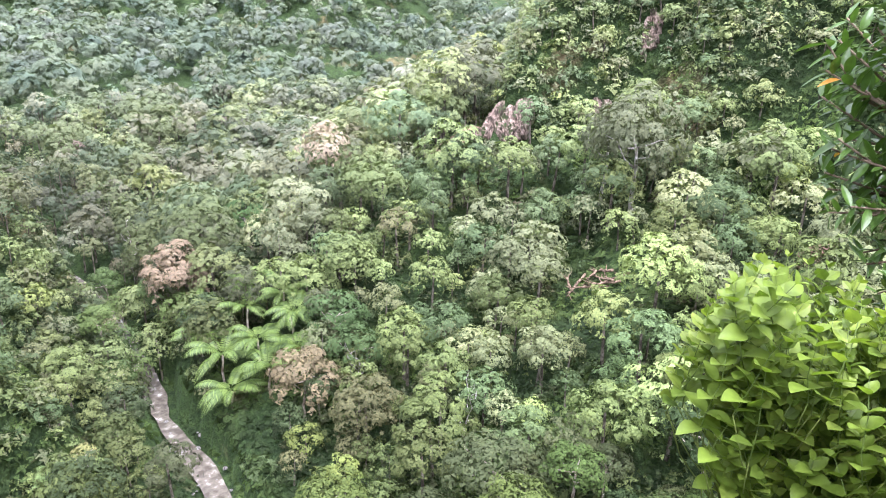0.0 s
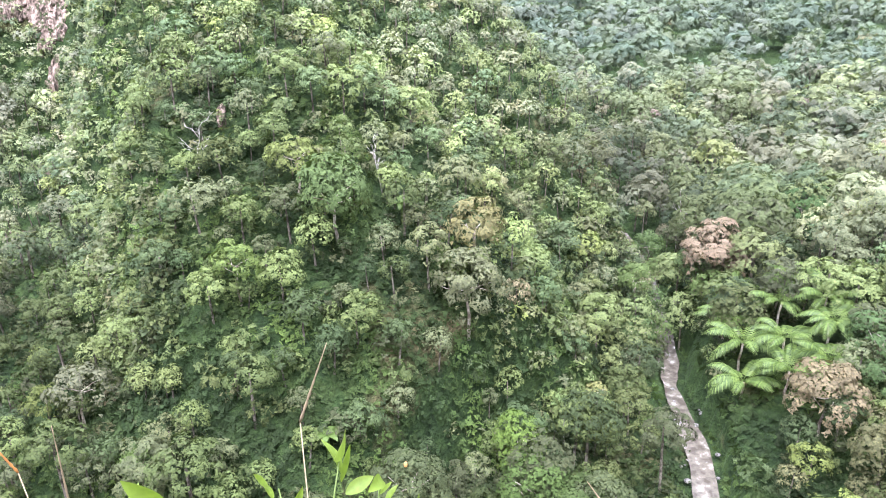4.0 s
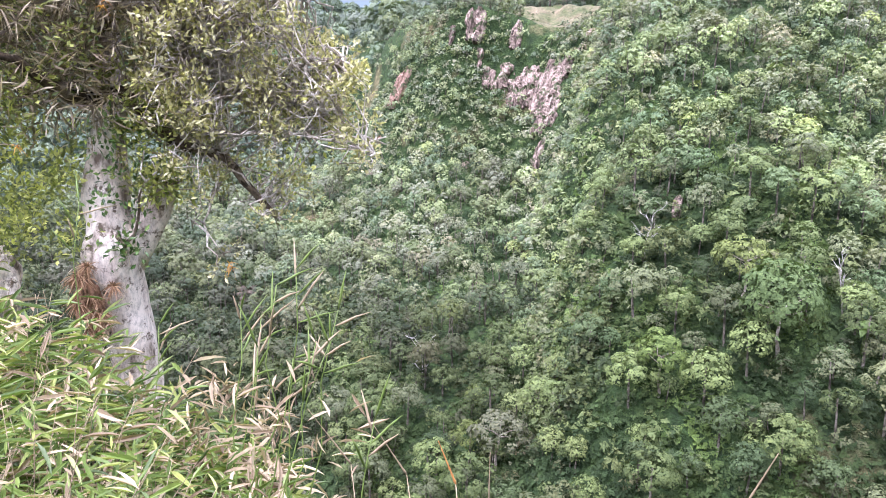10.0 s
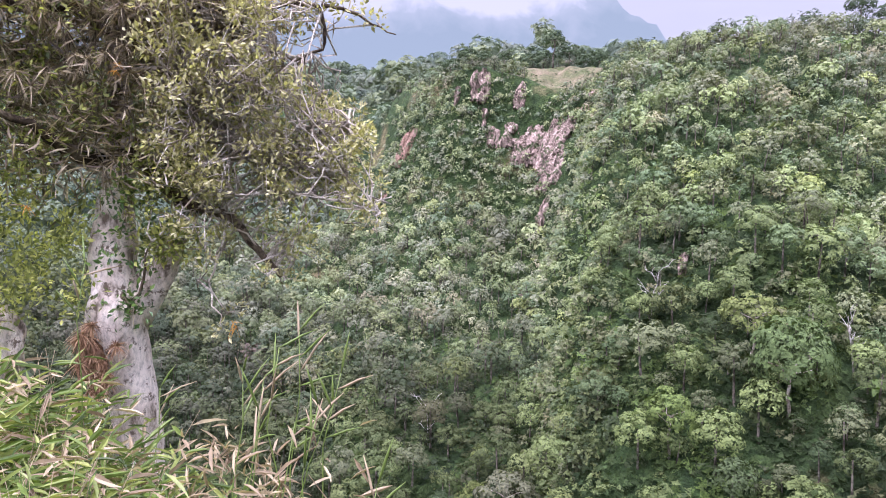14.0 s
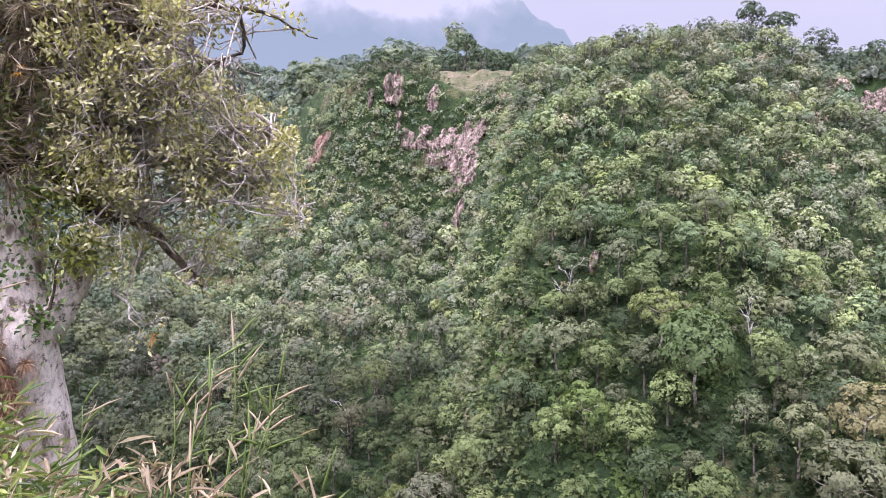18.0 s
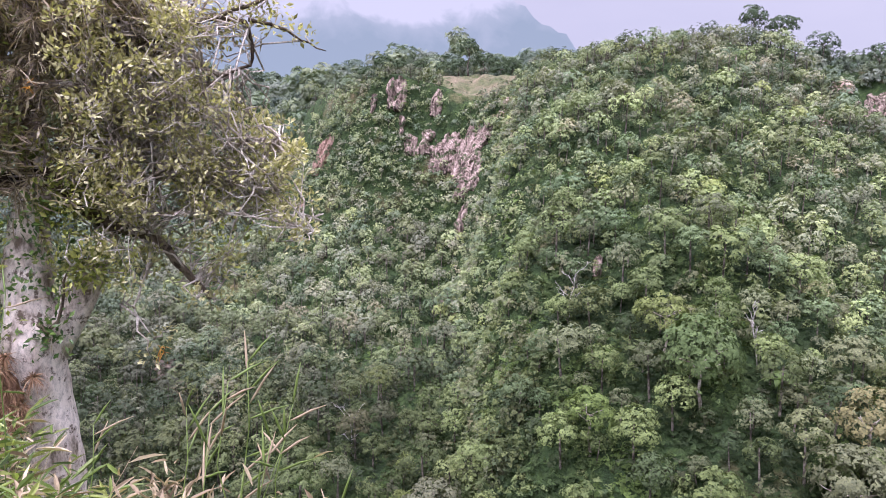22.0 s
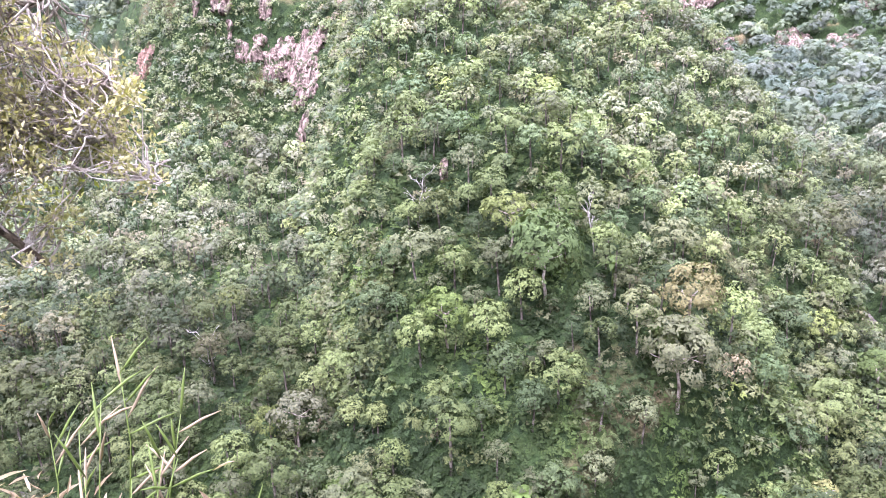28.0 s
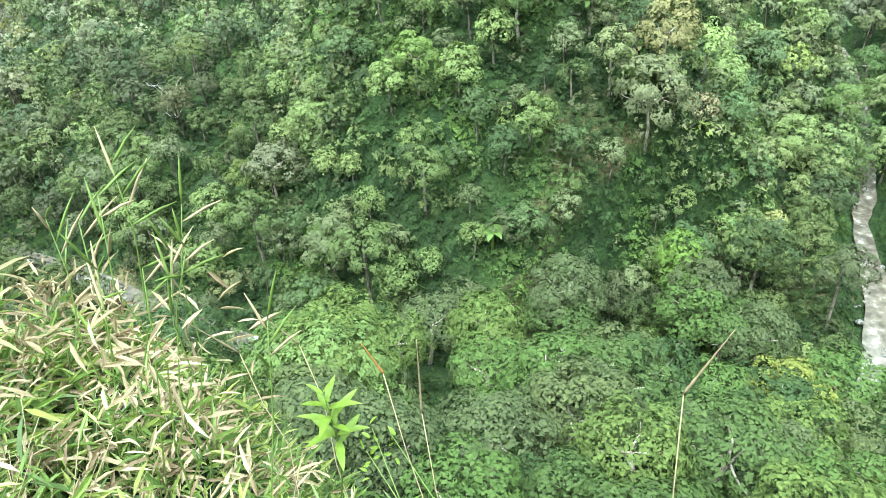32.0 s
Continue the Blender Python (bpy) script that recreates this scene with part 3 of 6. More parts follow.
def woods(name, label, x, y, z, height, radius, sprays_per_tree, size, seed):
    """Many trees that nobody could count, as one mesh of leaf sprays and one of stems."""
    r = np.random.RandomState(seed)
    n = len(x)
    kinds = 12
    kind = r.randint(0, kinds, n)
    spec = np.array(SPECIES)[r.choice(len(SPECIES), n, p=WEIGHT)] * r.uniform(0.72, 1.12, n)[:, None]
    # painted light: gorge floor darkened, slopes brightened, haze pale and blue with distance
    d = np.hypot(x, y)
    g0 = ground_z(x, y)
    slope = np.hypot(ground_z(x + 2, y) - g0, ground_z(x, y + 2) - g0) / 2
    # dry and far set how much distance haze goes into the leaf tint
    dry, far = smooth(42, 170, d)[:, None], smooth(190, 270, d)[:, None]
    # thin brightens slopes to offset the dim light they catch
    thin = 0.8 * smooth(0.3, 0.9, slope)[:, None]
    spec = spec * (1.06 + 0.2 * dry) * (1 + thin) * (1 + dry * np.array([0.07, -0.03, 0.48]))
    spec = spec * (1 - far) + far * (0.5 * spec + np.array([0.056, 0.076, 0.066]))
    # dim light of the gorge bottom, put into the leaf tint near the stream
    gorge_shade = np.maximum(0.5 * (1 - smooth(16, 60, along(RIVER[:7], x, y))), 0.42 * (1 - smooth(6, 34, along(RIVER, x, y))))
    spec = spec * (1 - gorge_shade)[:, None]
    # shade between the crowns, put into the shrub tint; less so where steep
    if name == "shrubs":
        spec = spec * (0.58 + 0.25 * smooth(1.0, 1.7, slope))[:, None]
    out, tints, ways = [], [], []
    for k in range(kinds):
        m = np.where(kind == k)[0]
        if not len(m):
            continue
        p, nr = crown_points(seed * 31 + k, sprays_per_tree, 5 + k % 5, 0.5 + 0.06 * (k % 6))
        cloud = sprays(p, nr, size, seed * 17 + k)
        ang = r.uniform(0, 6.283, len(m))
        ca, sa = np.cos(ang)[:, None], np.sin(ang)[:, None]
        R, H = radius[m][:, None], height[m][:, None]
        X = (cloud[None, :, 0] * ca - cloud[None, :, 1] * sa) * R + x[m][:, None]
        Y = (cloud[None, :, 0] * sa + cloud[None, :, 1] * ca) * R + y[m][:, None]
        Z = cloud[None, :, 2] * R + z[m][:, None] + H - R * 0.7
        out.append(np.stack([X, Y, Z], -1).reshape(-1, 3))
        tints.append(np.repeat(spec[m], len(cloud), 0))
        w = np.repeat(nr, 3, 0)
        ways.append(np.stack([w[None, :, 0] * ca - w[None, :, 1] * sa, w[None, :, 0] * sa + w[None, :, 1] * ca, np.repeat(w[None, :, 2], len(m), 0)], -1).reshape(-1, 3))
    v, t = np.concatenate(out), np.concatenate(tints)
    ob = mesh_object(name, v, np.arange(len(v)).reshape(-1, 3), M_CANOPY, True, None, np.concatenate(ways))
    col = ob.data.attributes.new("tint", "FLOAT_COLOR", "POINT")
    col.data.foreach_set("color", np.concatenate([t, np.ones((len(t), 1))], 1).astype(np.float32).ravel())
    tagged(ob, label, "forest", kind="stuff")
    if name in ("shrubs", "far_forest"):
        return
    # stems
    q = np.array([(1, 0), (0, 1), (-1, 0), (0, -1)])
    w = 0.022 * height + 0.03
    lean = r.normal(0, 0.25, (n, 2))
    lo = np.stack([x[:, None] + q[None, :, 0] * w[:, None], y[:, None] + q[None, :, 1] * w[:, None], np.repeat(z[:, None] - 0.4, 4, 1)], -1)
    hi = np.stack([x[:, None] + lean[:, :1] + q[None, :, 0] * w[:, None] * 0.5, y[:, None] + lean[:, 1:] + q[None, :, 1] * w[:, None] * 0.5, np.repeat((z + height - 0.45 * radius)[:, None], 4, 1)], -1)
    sv = np.concatenate([lo, hi], 1).reshape(-1, 3)
    base = (np.arange(n) * 8)[:, None, None]
    f = np.array([[i, (i + 1) % 4, 4 + (i + 1) % 4, 4 + i] for i in range(4)])[None]
    st = mesh_object(name + "_stems", sv, (base + f).reshape(-1, 4), M_DARKTRUNK)
    tagged(st, "thin dark tree stems standing among the forest foliage", "tree trunks", kind="stuff")



def grown(x, y, s, scale):
    """Heights and crown radii: a few large trees among many small ones, smaller on cliffs, and on the rim to fit the
    skyline in view.
    """
    big = rng.uniform(0, 1, len(x)) ** 1.5
    k = scale * (1 - 0.4 * smooth(1.1, 2.1, s)) * (1 - 0.4 * smooth(-6, 3, sd(PLATEAU, x, y)))
    k = k * (1 + 0.55 * smooth(48, 62, np.degrees(np.arctan2(x, y))) * smooth(85, 130, np.hypot(x, y)) * (1 - smooth(1.0, 1.6, s)))
    k = k * (1 - 0.3 * smooth(0, 12, np.minimum(sd(SPUR, x, y), sd(EAST, x, y))) * smooth(60, 70, np.hypot(x, y)))
    return (3.4 + 5.6 * big + rng.uniform(-0.6, 1.4, len(x))) * k, (1.7 + 2.5 * big) * rng.uniform(0.85, 1.2, len(x)) * k


def upland(x, y):
    return (np.hypot(x, y) > 96) & (np.degrees(np.arctan2(x, y)) < 47)


fx, fy, fz, fs = forest_sites(3.8, 9, 240, -36, 120, 11, 2.4, -6.5, 0.95)
low = ~upland(fx, fy)
fx, fy, fz, fs = fx[low], fy[low], fz[low], fs[low]
hgt, rad = grown(fx, fy, fs, 1.0)
ux, uy, uz, us = forest_sites(3.05, 90, 240, -34, 50, 23, 2.4, -6.5, 1.0)
low = upland(ux, uy)
ux, uy, uz, us = ux[low], uy[low], uz[low], us[low]
uh, ur = grown(ux, uy, us, 0.9)
dist = np.hypot(fx, fy)
close, back = dist < 55, (dist > 145) | ((sd(EAST, fx, fy) < 0) & (dist > 135))
NEAR_SITES = [v[close] for v in (fx, fy, fz, hgt, rad)]
mid = ~close & ~back
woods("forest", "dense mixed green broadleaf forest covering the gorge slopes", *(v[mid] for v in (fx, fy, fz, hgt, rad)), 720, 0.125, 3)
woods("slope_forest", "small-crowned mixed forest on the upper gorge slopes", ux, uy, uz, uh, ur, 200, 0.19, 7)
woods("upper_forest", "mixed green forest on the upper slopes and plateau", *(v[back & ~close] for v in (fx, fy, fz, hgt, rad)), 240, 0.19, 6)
fx, fy, fz, fs = forest_sites(2.7, 20, 205, -34, 114, 13, 2.6, -2.2, 1.0)
keep = (sd(PLATEAU, fx, fy) < 10) & ((sd(EAST, fx, fy) > 0) | (np.hypot(fx, fy) < 130))
fx, fy, fz = fx[keep], fy[keep], fz[keep]
hgt = rng.uniform(1.0, 3.2, len(fx))
rad = hgt * rng.uniform(0.55, 0.8, len(fx))
sx, sy, sz, ss = forest_sites(1.15, 60, 205, -12, 112, 19, 2.6, -6, 1.0)
keep = (ss > 1.15) & (sd(PLATEAU, sx, sy) < 4) & ((sd(EAST, sx, sy) > 0) | (sx > 100)) & (np.hypot(sx, sy) > 70)
sx, sy, sz = sx[keep], sy[keep], sz[keep]
fx, fy, fz = (np.concatenate(q) for q in ((fx, sx), (fy, sy), (fz, sz)))
hgt = np.concatenate([hgt, rng.uniform(0.9, 3.4, len(sx))])
rad = np.concatenate([rad, hgt[len(rad):] * rng.uniform(0.42, 0.62, len(sx))])
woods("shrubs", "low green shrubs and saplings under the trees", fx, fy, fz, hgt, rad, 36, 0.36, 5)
fx, fy, fz, fs = forest_sites(8.6, 240, 640, -34, 88, 12)
hgt = rng.uniform(6.0, 14.0, len(fx))
rad = rng.uniform(3.2, 6.4, len(fx))
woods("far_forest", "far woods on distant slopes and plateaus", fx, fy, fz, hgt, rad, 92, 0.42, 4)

fx, fy, fz, fs = forest_sites(5.4, 228, 430, -22, 7, 31, on_cliffs=1.0)
hgt = rng.uniform(4.0, 8.5, len(fx))
rad = rng.uniform(2.6, 4.6, len(fx))
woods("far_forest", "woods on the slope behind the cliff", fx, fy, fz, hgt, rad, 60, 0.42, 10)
fx, fy, fz, fs = forest_sites(4.6, 380, 560, 30, 53, 29, on_cliffs=1.0)
keep = (fs > 0.8) & (rng.uniform(size=len(fx)) < 0.75)
fx, fy, fz = fx[keep], fy[keep], fz[keep]
hgt = rng.uniform(3.0, 6.5, len(fx))
rad = rng.uniform(2.0, 3.6, len(fx))
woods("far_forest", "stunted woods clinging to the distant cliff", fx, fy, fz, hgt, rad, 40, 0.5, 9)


def undergrowth(n, seed):
    """A carpet of climbers and ferns over the slopes, finer close to the ledge."""
    r = np.random.RandomState(seed)
    a, d = np.radians(r.uniform(-36, 120, n)), np.exp(r.uniform(np.log(4.5), np.log(215), n))
    x, y = d * np.sin(a), d * np.cos(a)
    z = ground_z(x, y)
    nx, ny = -(ground_z(x + 0.7, y) - z) / 0.7, -(ground_z(x, y + 0.7) - z) / 0.7
    ok = (along(RIVER, x, y) > 2.3) & (sd(LEDGE, x, y) < -0.6) & (((np.abs((x - 33) / 14) ** 2 + np.abs((y - 199) / 25) ** 2) > 1) | (r.uniform(size=n) < 0.3))
    ok &= r.uniform(size=n) < np.hypot(np.hypot(nx, ny), 1.0) / 2.5
    for rx, ry, rz, w, h, face, _, _ in ROCKS:
        fxv, fyv = np.sin(radians(face)), np.cos(radians(face))
        out, side = (x - rx) * fxv + (y - ry) * fyv, (x - rx) * fyv - (y - ry) * fxv
        up = z - gz(rx, ry)
        inside = (np.abs(side / w) * 2) ** 2 + (np.abs(up / h) * 2) ** 2 < 0.85
        ok &= ~(inside & (np.abs(out) < 9) & ((r.uniform(size=n) < 0.74) & (waves(x, y, 5.0, 12) + waves(z, x, 4.0, 14) < 0.75)))
    x, y, z, d, nx, ny = (v[ok] for v in (x, y, z, d, nx, ny))
    nr = unit(np.stack([nx, ny, np.ones(len(x))], -1))
    size = np.clip(0.008 * d, 0.07, 0.62)
    p = np.stack([x, y, z], -1) + nr * (size * r.uniform(0.1, 1.6, len(x)))[:, None]
    v = sprays(p, unit(nr + 0.4 * r.normal(size=nr.shape) + np.array([0, 0, 0.3])), size * 1.35, seed, 0.85)
    patch = np.clip(0.5 + 0.5 * waves(x, y, 14, 9), 0, 1)[:, None] ** 2
    # shade between the crowns is put into this dark tint; steep slopes lifted
    t = (np.array([0.02, 0.033, 0.012]) * (1 - patch) + np.array([0.07, 0.105, 0.026]) * patch) * (r.uniform(0.7, 1.3, len(x)) * (1 + 0.35 * smooth(1.0, 1.8, np.hypot(nx, ny))))[:, None]
    t = np.repeat(t, 3, 0)
    ob = mesh_object("undergrowth", v, np.arange(len(v)).reshape(-1, 3), M_CANOPY)
    col = ob.data.attributes.new("tint", "FLOAT_COLOR", "POINT")
    col.data.foreach_set("color", np.concatenate([t, np.ones((len(t), 1))], 1).astype(np.float32).ravel())
    tagged(ob, "bright green climbers, ferns and saplings carpeting the slopes", "undergrowth", kind="stuff")


undergrowth(430000, 21)


# ---- trees that stand close enough to be told apart ----
def part(name, bm, mat, parent, label=""):
    me = bpy.data.meshes.new(name)
    bm.to_mesh(me)
    bm.free()
    me.materials.append(mat)
    ob = new(name, me)
    ob.parent = parent
    return tagged(ob, label)


def thing(name, label, category, group="", at=(0, 0, 0)):
    ob = new(name)
    ob.location = at
    ob.empty_display_size = 0.2
    return tagged(ob, label, category, group)


def tube(bm, pts, radii, sides=7):
    """A tapered limb through the points."""
    pts = [Vector(p) for p in pts]
    rings = []
    for i, (p, r) in enumerate(zip(pts, radii)):
        t = (pts[min(i + 1, len(pts) - 1)] - pts[max(i - 1, 0)]).normalized()
        a = t.orthogonal().normalized() if i == 0 else (rings[-1][1] - t * rings[-1][1].dot(t)).normalized()
        b = t.cross(a)
        ring = [bm.verts.new(p + (a * math.cos(k * 2 * math.pi / sides) + b * math.sin(k * 2 * math.pi / sides)) * r) for k in range(sides)]
        if rings:
            last = rings[-1][0]
            for k in range(sides):
                f = bm.faces.new((last[k], last[(k + 1) % sides], ring[(k + 1) % sides], ring[k]))
                f.smooth = True
        rings.append((ring, a))
    bm.faces.new(rings[-1][0])
    bm.faces.new(rings[0][0][::-1])


def limb_path(start, end, seed, bend=0.12, n=5):
    r = random.Random(seed)
    s, e = Vector(start), Vector(end)
    ln = (e - s).length
    return [s.lerp(e, k / (n - 1)) + Vector([r.uniform(-1, 1) * bend * ln * math.sin(math.pi * k / (n - 1)) for _ in range(3)]) for k in range(n)]


def crown_mesh(name, parent, seed, n, lobes, R, zc, size, tint, flat=0.6, width=0.75, stretch=1.0):
    p, nr = crown_points(seed, n, lobes, flat)
    v = sprays(p, nr, size, seed + 5, width)
    v = v * np.array([R, R, R * stretch]) + np.array([0, 0, zc])
    ob = mesh_object(name, v, np.arange(len(v)).reshape(-1, 3), M_CANOPY, True, parent, np.repeat(nr, 3, 0))
    col = ob.data.attributes.new("tint", "FLOAT_COLOR", "POINT")
    col.data.foreach_set("color", np.tile(np.array([*tint, 1.0], np.float32), len(v)))
    return ob


def broadleaf(name, label, seed, H, R, tint, at=(0, 0, 0), n=420, lobes=8, flat=0.6, size=0.2, group="", bark=None, stretch=1.0, stem=0.045):
    r = random.Random(seed)
    t = thing(name, label, "tree", group, at)
    bm = bmesh.new()
    w = stem * H * 0.5
    top = H - R * 0.75
    lean = Vector((r.uniform(-0.5, 0.5), r.uniform(-0.5, 0.5), 0))
    trunk = limb_path((0, 0, -0.5), (lean.x, lean.y, top), seed, 0.05)
    tube(bm, trunk, [w * 1.3, w, w * 0.85, w * 0.7, w * 0.5])
    for k in range(5):
        a = k * 1.26 + r.uniform(-0.4, 0.4)
        d = R * r.uniform(0.45, 0.75)
        s = trunk[3] if k % 2 else trunk[4]
        tube(bm, limb_path(s, (lean.x + d * math.cos(a), lean.y + d * math.sin(a), top + R * r.uniform(0.05, 0.35)), seed + k, 0.1, 4), [w * 0.45, w * 0.35, w * 0.25, w * 0.1], 5)
    part("trunk", bm, bark or M_TRUNK, t)
    c = crown_mesh("crown", t, seed, n, lobes, R, top, size, tint, flat, 0.75, stretch)
    c.location = (lean.x, lean.y, 0)
    return t


NEAR_LABELS = [
    "rounded mid-green broadleaf tree on the steep gorge slope", "bright green leafy tree growing on the gorge slope",
    "dark green dense tree among the gorge forest", "grey-green spreading tree in the gorge forest",
    "yellow-green young tree on the gorge slope", "olive green tree with a loose open crown"]
NEAR_TINTS = [(0.055, 0.08, 0.025), (0.063, 0.097, 0.026), (0.038, 0.06, 0.022), (0.063, 0.078, 0.034), (0.081, 0.108, 0.029), (0.072, 0.085, 0.034)]
protos = []
for k in range(12):
    protos.append(broadleaf("tree", NEAR_LABELS[k % 6], 100 + k, 7.0, 2.9, NEAR_TINTS[k % 6], n=1500, size=0.095, lobes=7 + k % 5, flat=0.5 + 0.05 * (k % 4), group="trees of the gorge"))
for i, (x, y, z, h, r) in enumerate(zip(*NEAR_SITES)):
    k = int(rng.randint(0, 12))
    m = pose(x, y, z - 0.2, 0, 0, rng.uniform(0, 360)) @ Matrix.Diagonal((r / 2.9, r / 2.9, h / 7.0, 1))
    src = protos[k]
    if not src.get("used"):
        src["used"] = 1
        src.matrix_basis = m
    else:
        c = copy_thing(src, m)
        c.matrix_basis = m
for src in protos:
    if src.get("used"):
        del src["used"]

# ---- bare rock ----
def rock_face(x, y, z, w, h, face, kind, label, seed):
    """Bare rock on steep ground: upright faces and narrow shelves, split into columns, with a ragged edge that dips into the slope."""
    r = np.random.RandomState(seed)
    fx, fy = math.sin(radians(face)), math.cos(radians(face))
    gx, gy = gz(x - 2.5, y) - gz(x + 2.5, y), gz(x, y - 2.5) - gz(x, y + 2.5)
    fx, fy = fx * 0.25 + gx / math.hypot(gx, gy), fy * 0.25 + gy / math.hypot(gx, gy)
    fx, fy = fx / math.hypot(fx, fy), fy / math.hypot(fx, fy)
    sx, sy = fy, -fx
    z0 = gz(x, y)
    g = max(abs(gz(x + fx * 2, y + fy * 2) - gz(x - fx * 2, y - fy * 2)) / 4, 0.45)
    big = max(1.0, math.hypot(x, y) / 190)
    nu, nv = int(np.clip(w * 4.5 / big, 16, 74)), int(np.clip(h * 3.4 / big, 16, 56))
    u, v = np.meshgrid(np.linspace(-0.5, 0.5, nu), np.linspace(-0.5, 0.5, nv), indexing="ij")
    s = -v * h / g
    px, py = x + sx * u * w + fx * s, y + sy * u * w + fy * s
    pz = ground_z(px, py)
    q = 1.6
    nx, ny = (ground_z(px - q, py) - ground_z(px + q, py)) / (2 * q), (ground_z(px, py - q) - ground_z(px, py + q)) / (2 * q)
    nl = np.sqrt(nx * nx + ny * ny + 1)
    cu = np.floor(u * w / (1.15 * big) + 0.35 * np.sin(v * h * 0.45 + seed)).astype(int)
    table = r.uniform(-1, 1, (64, 8))
    rim = 0.95 - (np.abs(u + 0.1 * v) * 2) ** 2.4 - (np.abs(v) * 2) ** 2.8 + (0.22 + 0.14 * np.sin(v * 7 + cu * 1.7)) * table[(cu + 11) % 64, 3] + 0.3 * waves(u * w, v * h, 4.0 * big, seed) + 0.16 * waves(u * w, v * h, 1.5 * big, seed + 1)
    depth = smooth(0.0, 0.3, rim)
    move = (1.9 * depth - 1.3 + depth * (0.22 * table[cu % 64, 1] + 0.4 * waves(u * w, v * h * 0.5, 2.6 * big, seed + 2) + 0.14 * np.sin(s * g * 1.3 + 3 * table[cu % 64, 0]) + 0.15 * np.sin(u * w * 0.6 + seed) + r.normal(0, 0.1, u.shape))) * big
    px, py, pz = px + nx / nl * move, py + ny / nl * move, pz + move / nl
    verts = np.stack([px - x, py - y, pz - z0], -1).reshape(-1, 3)
    ob = mesh_object("rock_face", verts, grid_faces(nu, nv), M_REDROCK if kind == "red" else M_ROCK)
    ob.location = (x, y, z0)
    tagged(ob, label, "rock face", "bare rock of the gorge")


for i, spec in enumerate(ROCKS):
    rock_face(*spec, 40 + i)


def boulder(label, x, y, z, s, seed, mat, squash=0.7, name="boulder", group=""):
    bm = bmesh.new()
    bmesh.ops.create_icosphere(bm, subdivisions=2, radius=1.0)
    r = random.Random(seed)
    ax = [Vector((r.uniform(-1, 1), r.uniform(-1, 1), r.uniform(-1, 1))).normalized() for _ in range(7)]
    cut = [r.uniform(0.6, 0.85) for _ in ax]
    for v in bm.verts:
        for a, c in zip(ax, cut):
            d = v.co.dot(a)
            if d > c:
                v.co -= a * (d - c) * 0.85
        v.co *= 1 + 0.05 * noise.noise(v.co * 3 + Vector((seed, 0, 0)))
        v.co = Vector((v.co.x * s, v.co.y * s * 0.85, v.co.z * s * squash))
    me = bpy.data.meshes.new(name)
    bm.to_mesh(me)
    bm.free()
    me.materials.append(mat)
    ob = new(name, me)
    ob.location = (x, y, z)
    ob.rotation_euler = (0, 0, r.uniform(0, 6))
    tagged(ob, label, "boulder", group)


boulder("large pale grey boulder beside the dark stream pool", 0.3, 53.5, -49.2, 1.0, 3, M_GREYROCK, 1.1)
for i in range(34):
    k = rng.uniform(0.0, 1.0)
    a, b = (Vector((50, 27.5)), Vector((63, 38))) if i % 3 else (Vector((63, 38)), Vector((72.5, 50)))
    if i % 8 == 7:
        a, b = Vector((-21.5, 88)), Vector((-4, 62))
    p = a.lerp(b, k)
    t = (b - a).normalized()
    o = rng.uniform(-2.6, 2.6)
    boulder("rounded grey stream boulder lying in shallow water", p.x - t.y * o, p.y + t.x * o, -50.95, rng.uniform(0.15, 0.42), 60 + i, M_GREYROCK, 0.65, "stream_boulder", "boulders in the stream")


# ---- single trees that stand out ----
def stand(label, x, y, H, R, tint, seed, **kw):
    tint = tuple(0.84 * c for c in tint)
    return broadleaf("tree", label, seed, H, R, tint, (x, y, gz(x, y)), **kw)


M_BROWNBARK = bark_material("brown_bark", (0.06, 0.042, 0.03), (0.13, 0.09, 0.06), (0.2, 0.15, 0.105), 4.0)
M_WHITEBARK = bark_material("white_bark", (0.16, 0.14, 0.12), (0.29, 0.27, 0.24), (0.42, 0.4, 0.37), 3.0)
stand("tree with a dense dry pinkish-brown crown beside the stream", 86.5, 54.7, 11.5, 5.4, (0.24, 0.185, 0.125), 201, n=1200, lobes=9, size=0.13, bark=M_BROWNBARK)
stand("round tree with a brownish olive crown near palms", 67.3, 28.2, 8.2, 4.4, (0.19, 0.155, 0.09), 202, n=900, lobes=9, size=0.13)
stand("tall grey-green tree with several pale trunks", 92.0, -7.0, 14.0, 6.2, (0.135, 0.15, 0.085), 203, n=1500, lobes=13, size=0.1, stretch=1.25, bark=M_WHITEBARK)
stand("tall grey-green tree standing by a landslip", 99.0, -3.0, 12.0, 4.5, (0.13, 0.145, 0.085), 204, n=1000, lobes=10, size=0.12, stretch=1.25, bark=M_WHITEBARK)
stand("tree with a bright yellow-green flat crown", 31.8, 71.8, 7.0, 3.2, (0.16, 0.19, 0.06), 205, n=800, lobes=8, size=0.13, flat=0.4)
stand("dark green leafy tree hung with climbers", 33.5, 66.5, 8.5, 4.6, (0.09, 0.13, 0.045), 206, n=1200, lobes=11, size=0.11, stretch=1.3)
stand("tree with pinkish-brown and lime new leaves", 45.3, 57.2, 7.0, 3.6, (0.185, 0.17, 0.075), 207, n=900, lobes=9, size=0.13)
stand("greyish olive tree with brown dying twigs", 41.5, 53.5, 8.5, 4.4, (0.13, 0.14, 0.072), 208, n=1100, lobes=10, size=0.12, stretch=1.2)
stand("round bushy bright green tree near the stream", 41.5, 45.5, 8.5, 3.4, (0.11, 0.165, 0.035), 209, n=1000, lobes=9, size=0.12, stretch=1.4)
